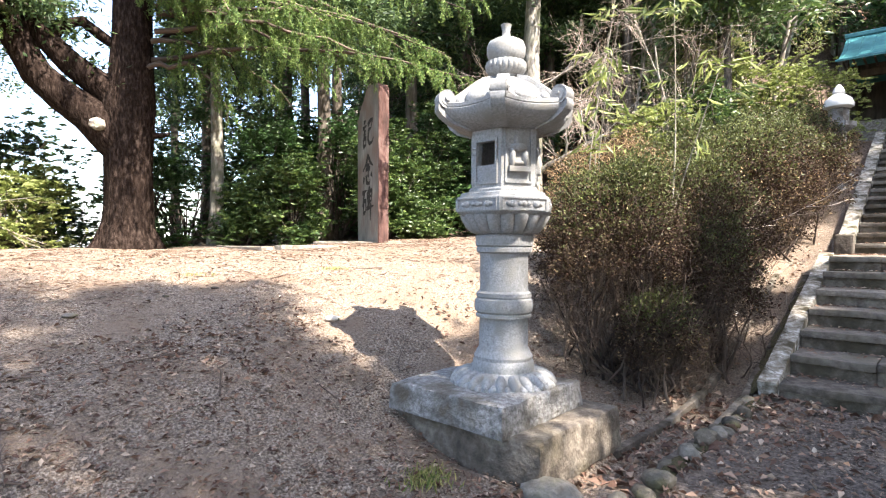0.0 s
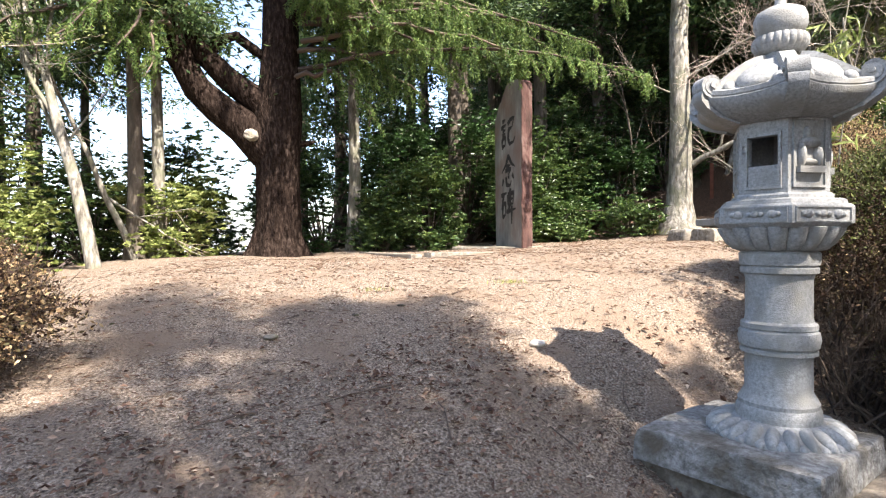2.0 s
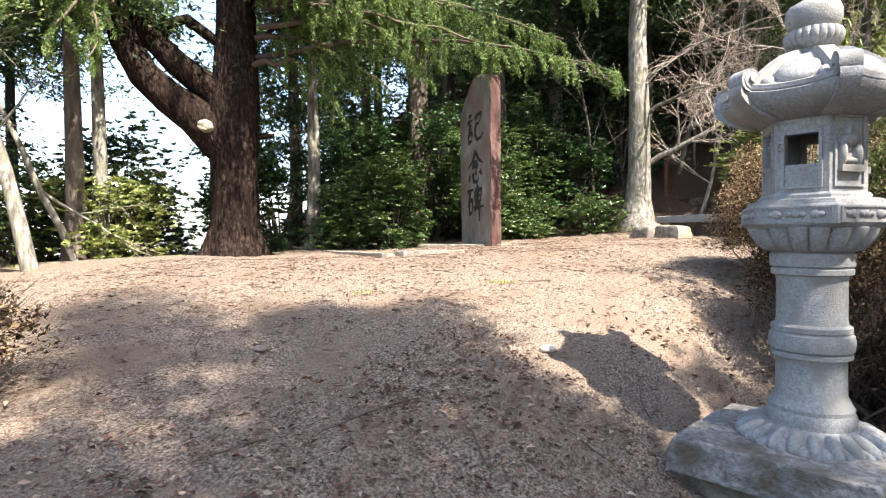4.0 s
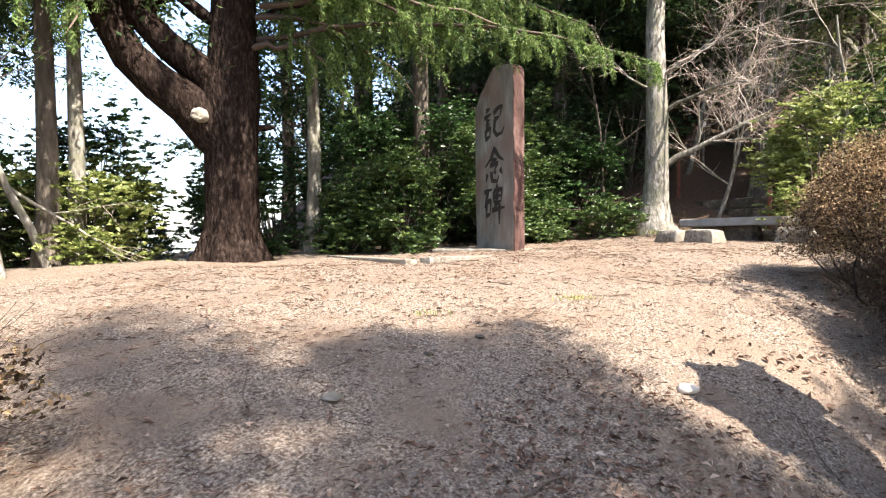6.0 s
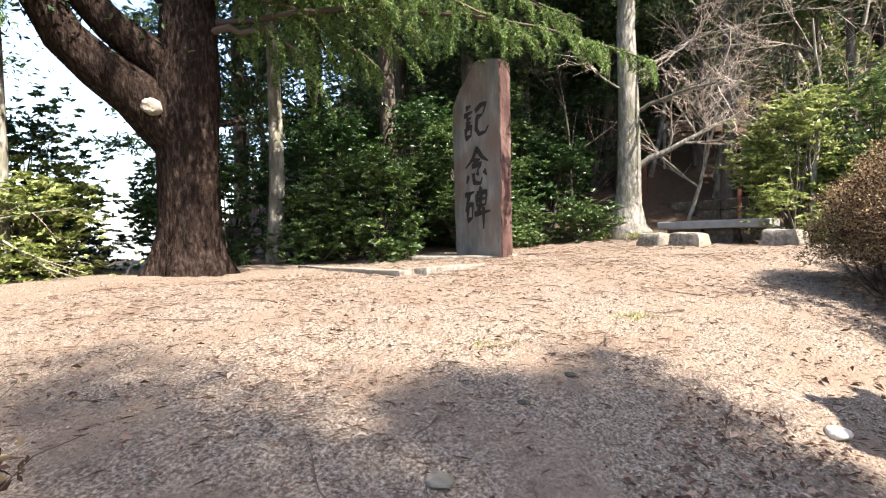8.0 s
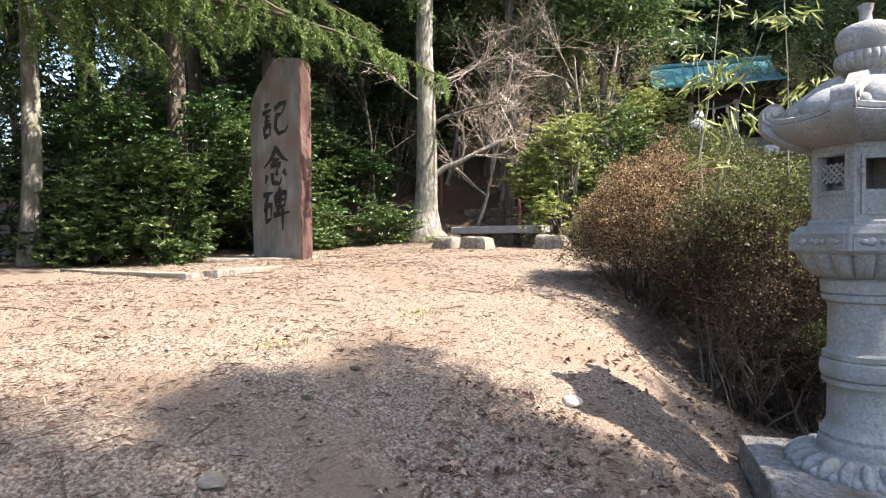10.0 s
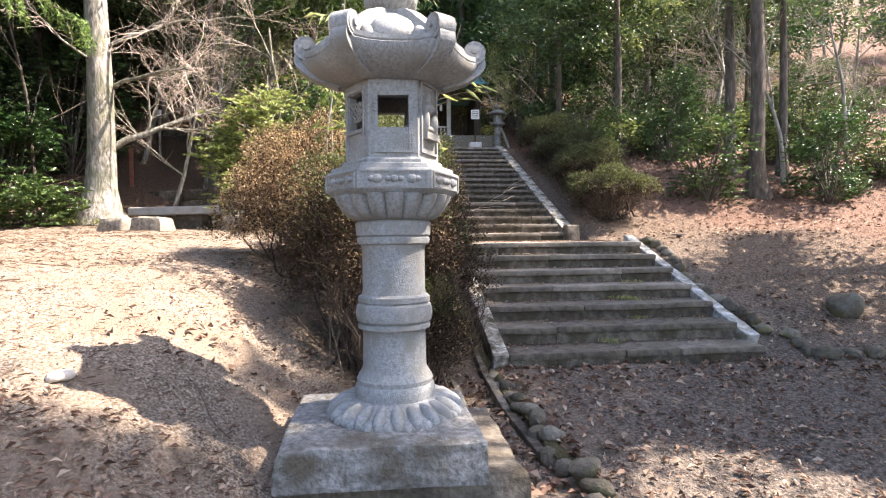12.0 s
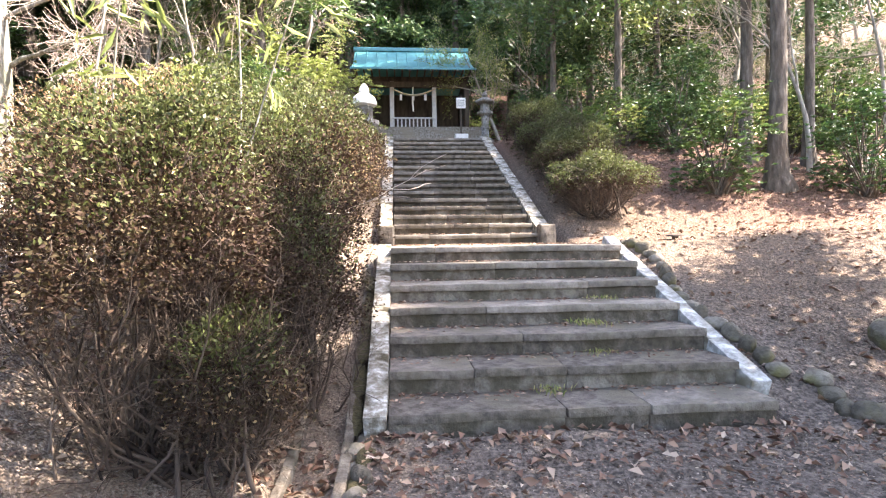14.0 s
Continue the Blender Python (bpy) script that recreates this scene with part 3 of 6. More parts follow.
        add(name, bm, {"window_wall": "fire box wall with an open square window", "lattice_wall": "fire box wall with pierced lattice", "carved_wall": "fire box wall with a carved relief"}[name], 30)
    # roof with upturned corners
    roof = hex_stack([(0.26, 2.03, 0, 0), (0.31, 2.032, 0, 0), (0.44, 2.07, 0.01, 0.01), (0.51, 2.11, 0.025, 0.02), (0.54, 2.145, 0.035, 0.03), (0.545, 2.165, 0.04, 0.03), (0.532, 2.172, 0.04, 0.03), (0.54, 2.18, 0.04, 0.03),
                      (0.54, 2.205, 0.045, 0.03), (0.51, 2.212, 0.045, 0.03), (0.46, 2.225, 0.03, 0.02), (0.39, 2.27, 0.01, -0.02), (0.31, 2.335, 0, -0.04), (0.24, 2.395, 0, -0.05), (0.18, 2.43, 0, -0.08), (0.14, 2.44, 0, -0.1)], 8)
    add("roof", roof, "six-sided roof with upturned corners", 35)
    for k in range(6):
        a = radians(30 + 60 * k)
        d = Vector((math.cos(a), math.sin(a), 0))
        side = Vector((-d.y, d.x, 0))
        path = [(0.13, 2.45), (0.20, 2.43), (0.26, 2.39), (0.33, 2.335), (0.40, 2.28), (0.45, 2.235)]
        for j in range(15):     # the scroll curls back on itself
            th = -math.pi / 2 + j * 0.52
            rr = 0.062 * (1 - j / 18)
            path.append((0.490 + rr * math.cos(th), 2.262 + rr * math.sin(th)))
        bm = bmesh.new()
        prev = None
        for q, (r, z) in enumerate(path):
            w = 0.05 if q < 6 else 0.055
            h = 0.022
            nxt = path[min(q + 1, len(path) - 1)]
            prv = path[max(q - 1, 0)]
            tx, tz = nxt[0] - prv[0], nxt[1] - prv[1]
            ln = math.hypot(tx, tz) or 1
            nxx, nzz = -tz / ln, tx / ln
            ring = []
            for sw, sh in ((-1, -1), (-0.8, 1), (0.8, 1), (1, -1)):
                p = d * (r + nxx * h * sh) + side * (w * sw)
                ring.append(bm.verts.new((p.x, p.y, z + nzz * h * sh)))
            if prev:
                for m2 in range(4):
                    bm.faces.new((prev[m2], prev[(m2 + 1) % 4], ring[(m2 + 1) % 4], ring[m2]))
            else:
                bm.faces.new(ring)
            prev = ring
        bm.faces.new(prev[::-1])
        bmesh.ops.recalc_face_normals(bm, faces=bm.faces[:])
        # round boss that fills the curl and joins it to the eave
        bmesh.ops.create_cone(bm, cap_ends=True, segments=20, radius1=0.05, radius2=0.05, depth=0.11,
                              matrix=Matrix.Translation(d * 0.490 + Vector((0, 0, 2.255))) @ Matrix.Rotation(a, 4, "Z") @ Matrix.Rotation(math.pi / 2, 4, "X"))
        bmesh.ops.create_cone(bm, cap_ends=True, segments=16, radius1=0.022, radius2=0.016, depth=0.135,
                              matrix=Matrix.Translation(d * 0.490 + Vector((0, 0, 2.262))) @ Matrix.Rotation(a, 4, "Z") @ Matrix.Rotation(math.pi / 2, 4, "X"))
        # the ribbon turns down over the rim and runs back under the eave
        under = [(0.545, 2.235), (0.552, 2.205), (0.548, 2.175), (0.515, 2.135), (0.44, 2.082), (0.30, 2.035)]
        prev = None
        for r, z in under:
            ring = []
            for sw, dr, dz in ((-1, 0.012, -0.012), (-0.8, -0.02, 0.02), (0.8, -0.02, 0.02), (1, 0.012, -0.012)):
                p = d * (r + dr) + side * (0.05 * sw)
                ring.append(bm.verts.new((p.x, p.y, z + dz)))
            if prev:
                for m2 in range(4):
                    bm.faces.new((prev[m2], prev[(m2 + 1) % 4], ring[(m2 + 1) % 4], ring[m2]))
            else:
                bm.faces.new(ring)
            prev = ring
        bm.faces.new(prev[::-1])
        bmesh.ops.recalc_face_normals(bm, faces=bm.faces[:])
        add("roof_scroll", bm, "ridge ending in a curled scroll", 35)
    # cloud mounds between the ridges
    bm = bmesh.new()
    for k in range(6):
        a = radians(60 * k)
        for r, zz, sx, sz, off in ((0.32, 2.29, 0.12, 0.055, 0), (0.375, 2.245, 0.035, 0.035, 0.14), (0.375, 2.245, 0.035, 0.035, -0.14)):
            bmesh.ops.create_uvsphere(bm, u_segments=14, v_segments=8, radius=1, matrix=Matrix.Rotation(a, 4, "Z") @ Matrix.Translation((r, off, zz)) @ Matrix.Rotation(0.75, 4, "Y") @ Matrix.Diagonal((0.12 if sx > 0.1 else 0.05, sx, sz, 1)))
    add("cloud_relief", bm, "swelling cloud reliefs on the roof", 60)
    jew = lathe([(0.10, 2.42), (0.12, 2.44), (0.115, 2.455), (0.10, 2.465), (0.10, 2.485), (0.125, 2.505), (0.146, 2.54), (0.148, 2.575), (0.138, 2.598), (0.12, 2.605), (0.135, 2.625), (0.150, 2.665),
                 (0.150, 2.715), (0.135, 2.755), (0.095, 2.778), (0.045, 2.79), (0.033, 2.81), (0.030, 2.85), (0.042, 2.90), (0.03, 2.905)], 132,
                lambda a, i: 1 + (0.085 * abs(math.cos(11 * a)) ** 0.6 if 5 <= i <= 8 else 0))
    add("jewel", jew, "onion-shaped jewel finial on a petalled ring", 40)
    # everything above the platform sits a little lower than drawn
    for ob in root.children:
        for v in ob.data.vertices:
            if v.co.z > 1.52:
                v.co.z = 1.52 + (v.co.z - 1.52) * UPPER
    return root


UPPER = 0.975
lantern = stone_lantern()


# ---- monument stone ----
def monument():
    root = thing("inscribed_stone_slab", "tall reddish-grey standing stone with three carved black characters", "stone monument")
    bl, br = Vector((7.86, 10.86, 0)), Vector((7.26, 9.45, 0))
    u = (br - bl)
    w = u.length
    u.normalize()
    n = Vector((-u.y, u.x, 0))
    if n.x > 0:
        n = -n
    root.matrix_world = Matrix.Translation((bl + br) / 2 + Vector((0, 0, 1.0)) - n * 0.125) @ Matrix((( u.x, -n.x, 0, 0), (u.y, -n.y, 0, 0), (0, 0, 1, 0), (0, 0, 0, 1)))
    # outline in the slab's own plane: x across, z up
    out = [(-w / 2 + 0.02, 0), (-w / 2 - 0.03, 1.2), (-w / 2 - 0.06, 2.4), (-w / 2 - 0.07, 3.12), (-w / 2 + 0.14, 3.34), (-w / 2 + 0.38, 3.56), (-w / 2 + 0.72, 3.80), (-w / 2 + 0.84, 3.81), (w / 2 - 0.12, 3.68), (w / 2 - 0.03, 3.60),
           (w / 2 - 0.02, 3.4), (w / 2 - 0.01, 2.3), (w / 2, 1.2), (w / 2 + 0.02, 0)]
    pts = []
    for (xa, za), (xb, zb) in zip(out, out[1:] + out[:1]):
        L = math.hypot(xb - xa, zb - za)
        k = max(1, int(L / 0.09))
        pts += [(xa + (xb - xa) * j / k, za + (zb - za) * j / k) for j in range(k)]
    bm = bmesh.new()
    rings = []
    for yy, inset in ((-0.125, 0.012), (-0.11, 0.0), (-0.04, 0.0), (0.04, 0.0), (0.11, 0.01), (0.125, 0.03)):
        ring = []
        for (px, pz) in pts:
            r = 0.022 * noise.noise(Vector((px * 4, yy * 18, pz * 4))) + 0.012 * noise.noise(Vector((px * 11, yy * 30, pz * 11)))
            k = 1 - inset / 0.6
            ring.append(bm.verts.new(((px) * k + r * (1 if px > 0 else -1), yy, pz * (1 - inset * 0.1) + (r if pz > 3 else 0))))
        rings.append(ring)
    m = len(pts)
    for a, b in zip(rings, rings[1:]):
        for k in range(m):
            f = bm.faces.new((a[k], a[(k + 1) % m], b[(k + 1) % m], b[k]))
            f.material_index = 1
    bm.faces.new(rings[0][::-1])
    bm.faces.new(rings[-1])
    bmesh.ops.recalc_face_normals(bm, faces=bm.faces[:])
    ob = part("slab", bm, M["stele"], root)
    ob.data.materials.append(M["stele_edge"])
    # the three characters as brush strokes, cut and painted: x, z in a unit square
    ki = [[(-.42, .40), (-.22, .44)], [(-.50, .22), (-.16, .28)], [(-.40, .10), (-.22, .13)], [(-.42, -.02), (-.22, .02)], [(-.42, -.12), (-.44, -.38)], [(-.42, -.14), (-.20, -.10), (-.22, -.36)], [(-.44, -.38), (-.20, -.34)],
          [(-.05, .26), (.14, .36), (.36, .38), (.24, .12)], [(.0, .08), (.22, .12)], [(.02, .10), (-.02, -.20), (.10, -.36), (.34, -.34), (.44, -.20)]]
    nen = [[(.02, .48), (-.18, .20), (-.48, .0)], [(.0, .44), (.22, .20), (.46, .08)], [(-.16, .14), (.14, .16)], [(-.22, .02), (.18, .05), (.0, -.12)], [(-.36, -.20), (-.44, -.40)], [(-.16, -.16), (-.12, -.40), (.14, -.44), (.22, -.30)], [(.0, -.14), (.06, -.24)],
           [(.28, -.12), (.40, -.26)]]
    hi = [[(-.50, .34), (-.12, .40)], [(-.30, .38), (-.48, -.06)], [(-.38, .06), (-.40, -.30)], [(-.38, .08), (-.18, .12), (-.20, -.22)], [(-.40, -.28), (-.18, -.22)], [(.16, .50), (.06, .38)], [(-.02, .34), (-.02, .04)], [(-.02, .34), (.36, .38), (.32, .06)],
          [(.0, .20), (.32, .22)], [(.0, .05), (.32, .07)], [(.16, .34), (.10, .0), (-.06, -.14)], [(-.12, -.14), (.50, -.08)], [(.24, .02), (.24, -.50)]]
    for strokes, cz, sw, sh, name in ((ki, 2.70, 0.86, 0.72, "first_character"), (nen, 1.86, 0.80, 0.74, "second_character"), (hi, 1.08, 0.84, 0.78, "third_character")):
        cb = bmesh.new()
        for st in strokes:
            P = [Vector((p[0] * sw + 0.02, p[1] * sh + cz)) for p in st]
            fine = []
            for a, b in zip(P, P[1:]):
                fine += [a.lerp(b, j / 5) for j in range(5)]
            fine.append(P[-1])
            total = len(fine) - 1
            row = []
            for j, p in enumerate(fine):
                d = (fine[min(j + 1, total)] - fine[max(j - 1, 0)]).normalized()
                q = Vector((-d.y, d.x))
                t = j / total
                wd = 0.044 * (1.2 - 0.6 * t) * (0.75 + 0.35 * math.sin(3.1 * t + 0.6))
                row.append([cb.verts.new((e.x, yv, e.y)) for e in (p + q * wd, p - q * wd) for yv in (-0.129, -0.12)])
            for a, b in zip(row, row[1:]):
                for i, j2 in ((0, 2), (2, 3), (1, 0)):
                    cb.faces.new((a[i], b[i], b[j2], a[j2]))
            cb.faces.new((row[0][0], row[0][2], row[0][3], row[0][1]))
            cb.faces.new((row[-1][0], row[-1][1], row[-1][3], row[-1][2]))
        bmesh.ops.recalc_face_normals(cb, faces=cb.faces[:])
        part(name, cb, M["ink"], root, "black-painted carved character")
    return root


monument()
ob = part("foundation_slab", block(1.9, 1.2, 0.14, (0, 0, -0.03), 0.02, 0.03, 3, seed=7), M["concrete"], None, "low rough stone footing slab under the standing stone")
ob.matrix_world = pose(7.6, 10.4, gz(7.6, 10.4) - 0.06, 0, 0, -67)
tagged(ob, category="stone slab")


# ---- concrete edging in front of the monument ----
def long_block(name, p0, p1, w, h, top, material, label, category, seed=0, group=""):
    a, b = Vector((*p0, 0)), Vector((*p1, 0))
    L = (b - a).length
    ob = part(name, block(L, w, h, (0, 0, -h), 0.02, 0.015, 4, seed=seed), material, None, label)
    ob.matrix_world = pose((a.x + b.x) / 2, (a.y + b.y) / 2, top, 0, 0, math.degrees(math.atan2(b.y - a.y, b.x - a.x)))
    shade(ob.data, 40)
    return tagged(ob, category=category, group=group)


long_block("edging_block", (5.0, 12.0), (4.5, 9.3), 0.22, 0.35, 1.09, M["concrete"], "long low weathered concrete edging at the lip of the bank", "edging", 1, "edging blocks")
long_block("edging_block", (4.62, 9.15), (7.0, 9.2), 0.22, 0.35, 1.12, M["concrete"], "low weathered concrete edging running past the monument", "edging", 2, "edging blocks")


# ---- stone table and seats ----
def slab_table():
    root = thing("stone_table", "long pale stone slab table on a dark stone block", "stone bench", (11.55, 6.86, gz(11.55, 6.86) - 0.13), 73)
    part("tabletop", block(2.25, 0.66, 0.17, (0, 0, 0.42), 0.03, 0.015, 3, seed=1), M["granite"], root, "thick pale slab top")
    part("support", block(0.75, 0.42, 0.56, (-0.15, 0, -0.13), 0.04, 0.03, 2, 0.8, seed=2), M["riser"], root, "tapered dark stone support")
    return root


slab_table()
for x, y, w, d, h, lab in ((10.75, 7.85, 0.62, 0.5, 0.24, "rough grey stone seat block"), (10.35, 7.1, 0.72, 0.45, 0.25, "rounded grey stone seat block in front of the slab table"), (10.75, 5.55, 0.75, 0.45, 0.30, "squared pale stone seat block"),
                           (12.1, 7.5, 0.9, 0.45, 0.34, "flat stone seat behind the slab table"), (12.0, 6.0, 0.5, 0.4, 0.30, "small stone seat behind the slab table")):
    ob = part("stone_stool", block(d, w, h + 0.08, (0, 0, -0.08), 0.07, 0.035, 3, 0.84, seed=x), M["concrete"], None, lab)
    ob.matrix_world = pose(x, y, gz(x, y), 0, 0, -18)
    shade(ob.data, 50)
    tagged(ob, category="stone seat", group="seats round the slab table")

# low retaining walls on the slope behind the table
for p0, p1, top, lab in (((15.0, 9.15), (14.0, 6.5), 2.45, "low dark masonry retaining wall with dry leaves on it"), ((19.5, 12.4), (18.2, 8.8), 4.8, "dark block retaining wall up the slope")):
    wall = thing("retaining_wall", lab, "retaining wall")
    a, b = Vector((*p0, 0)), Vector((*p1, 0))
    n = 4
    for i in range(n):
        for lv in range(3):
            c = a.lerp(b, (i + 0.5) / n)
            ob = part("wall_block", block((b - a).length / n - 0.015, 0.3, 0.26, (0, 0, 0), 0.02, 0.012, 1, seed=i + lv), M["riser"], wall)
            ob.matrix_world = pose(c.x, c.y, top - 0.27 * (lv + 1), 0, 0, math.degrees(math.atan2(b.y - a.y, b.x - a.x)))
for x, y in ((14.9, 9.3), (13.8, 6.75)):
    ob = part("marker_post", block(0.09, 0.09, 1.1, (0, 0, -0.1), 0.012), M["wood_red"], None, "short dull red wooden post on the slope")
    ob.matrix_world = pose(x, y, gz(x, y), 0, 0, 10)
    tagged(ob, category="post", group="red posts")


# ---- boulders and edge stones ----
def rock(x, y, rx, ry, rz, seed, label, material=None, name="boulder", group="", sink=0.3, z=None):
    ob = part(name, stone_bm(rx, ry, rz, seed, 3 if rx > 0.15 else 2, sink), material or M["rock"], None, label)
    shade(ob.data, 60)
    ob.matrix_world = pose(x, y, gz(x, y) if z is None else z, 0, 0, seed * 47 % 360)
    return tagged(ob, category="rock", group=group)


rr = random.Random(11)
for i in range(19):   # mossy stones along the foot of the path's edge, up past the stairs
    x = 1.7 + i * 0.21 + rr.uniform(-0.03, 0.03)
    rock(x, 1.66 + rr.uniform(-0.04, 0.04), rr.uniform(0.08, 0.13), rr.uniform(0.06, 0.09), rr.uniform(0.05, 0.09), i + 1, "small mossy stone set along the path edge", name="edge_stone", group="path edge stones")
for i in range(20):   # rounded stones outside the pale kerb
    x = 5.5 + i * 0.2
    rock(x, -1.98 - 0.1 * math.sin(i * 0.5) - (0.25 if i < 3 else 0), rr.uniform(0.08, 0.14), rr.uniform(0.07, 0.12), rr.uniform(0.06, 0.11), i + 40,
         "rounded mossy stone beside the pale stair kerb", name="edge_stone", group="stones beside the stair kerb")
for i in range(9):    # the stone row bends away along the path
    rock(5.35 - 0.04 * i, -2.35 - 0.27 * i, rr.uniform(0.08, 0.16), rr.uniform(0.08, 0.14), rr.uniform(0.05, 0.10), i + 70, "rounded mossy stone edging the slope", name="edge_stone", group="stones edging the slope")
rock(6.35, -3.5, 0.27, 0.22, 0.20, 91, "large mossy boulder on the leafy slope")
rock(2.34, 4.52, 0.085, 0.07, 0.03, 92, "pale flat rock in the trodden soil", M["pale_rock"], sink=0.4)
rock(0.55, 5.76, 0.08, 0.06, 0.018, 93, "grey-brown rock showing through the soil", M["rock"], sink=0.4)
rock(2.15, 2.05, 0.20, 0.14, 0.09, 94, "grey rounded stone at the lantern plinth")
rock(1.7, 2.05, 0.16, 0.14, 0.08, 95, "grey rounded stone at the lantern plinth")
for i in range(3):
    rock(rr.uniform(-0.4, 2.6), rr.uniform(4.6, 6.6), rr.uniform(0.03, 0.05), rr.uniform(0.03, 0.04), 0.014, 100 + i, "small grey-brown stone in the soil", M["rock"], "loose_stone", "loose stones in the soil", 0.4)
# concrete drain beside the stairs
drain = thing("stair_drain", "narrow old concrete drain with leaves and moss beside the stairs", "drain", kind="structure")
for y, w, h in ((1.76, 0.08, 0.14), (2.14, 0.07, 0.16)):
    for i in range(6):
        x0, x1 = 3.2 + i * 1.1, 4.3 + i * 1.1
        z0, z1 = gz(x0, 2.45), gz(x1, 2.45)
        ob = part("drain_wall", block(math.hypot(x1 - x0, z1 - z0) - 0.01, w, 0.25, (0, 0, -0.18), 0.012, 0.012, 2, seed=i + y), M["riser"], drain)
        ob.matrix_world = pose((x0 + x1) / 2, y, (z0 + z1) / 2 - 0.10, 0, -math.degrees(math.atan2(z1 - z0, x1 - x0)), 0)


# ---- trees ----
def limb(p, d, length, r, rng, segs=8, wander=0.18, rise=0.0, taper=0.75):
    pts, rad = [np.array(p, float)], [r]
    d = np.array(d, float)
    d /= np.linalg.norm(d)
    for i in range(segs):
        d = d + rng.normal(0, wander, 3) + np.array([0, 0, rise])
        d /= np.linalg.norm(d)
        pts.append(pts[-1] + d * length / segs)
        rad.append(r * (1 - taper * (i + 1) / segs))
    return np.array(pts), np.array(rad)


def grow(p, d, length, r, depth, rng, out, tips, kids=4, wander=0.16, rise=0.02, angle=0.8, shrink=0.6, start=0.3):
    pts, rad = limb(p, d, length, r, rng, 7 if depth > 1 else 5, wander, rise)
    out.append((pts, rad))
    if depth == 0:
        tips.append(pts)
        return
    for k in range(kids):
        t = start + (1 - start) * (k + rng.uniform(0.2, 0.9)) / kids
        i = min(int(t * (len(pts) - 1)), len(pts) - 2)
        q = pts[i]
        base = pts[i + 1] - pts[i]
        base /= np.linalg.norm(base)
        nd = base + angle * rng.normal(0, 0.7, 3)
        grow(q, nd, length * shrink * rng.uniform(0.7, 1.1), max(rad[i] * 0.55, 0.002), depth - 1, rng, out, tips, kids, wander, rise, angle, shrink, start * 0.7)


def place_tree(name, label, x, y, strands, bark, leaves=(), sides=8, twigs=(), twig_mat=None, group="", z=None, extra=None):
    root = thing(name, label, "tree" if "shrub" not in name and "bush" not in name else "shrub", (x, y, gz(x, y) if z is None else z), group=group)
    v, f = tubes(strands, sides)
    attach(new("trunk", mesh_from("trunk", v, f, bark, True)), root)
    if twigs:
        v, f = tubes(twigs, 3)
        attach(new("twig_tangle", mesh_from("twig_tangle", v, f, twig_mat or M["twig"])), root, kind="stuff")
    for me in leaves:
        attach(new("crown", me), root, kind="stuff")
    return root


def scatter_on(tips, per, spread, rng):
    """Leaf places round the twigs, with the twigs' own directions."""
    c, a = [], []
    for pts in tips:
        t = rng.uniform(0.1, 1, per) * (len(pts) - 1)
        i = np.minimum(t.astype(int), len(pts) - 2)
        fr = (t - i)[:, None]
        c.append(pts[i] * (1 - fr) + pts[i + 1] * fr + rng.normal(0, spread, (per, 3)))
        a.append(pts[i + 1] - pts[i])
    a = np.concatenate(a)
    return np.concatenate(c), a / (np.linalg.norm(a, axis=1)[:, None] + 1e-9)


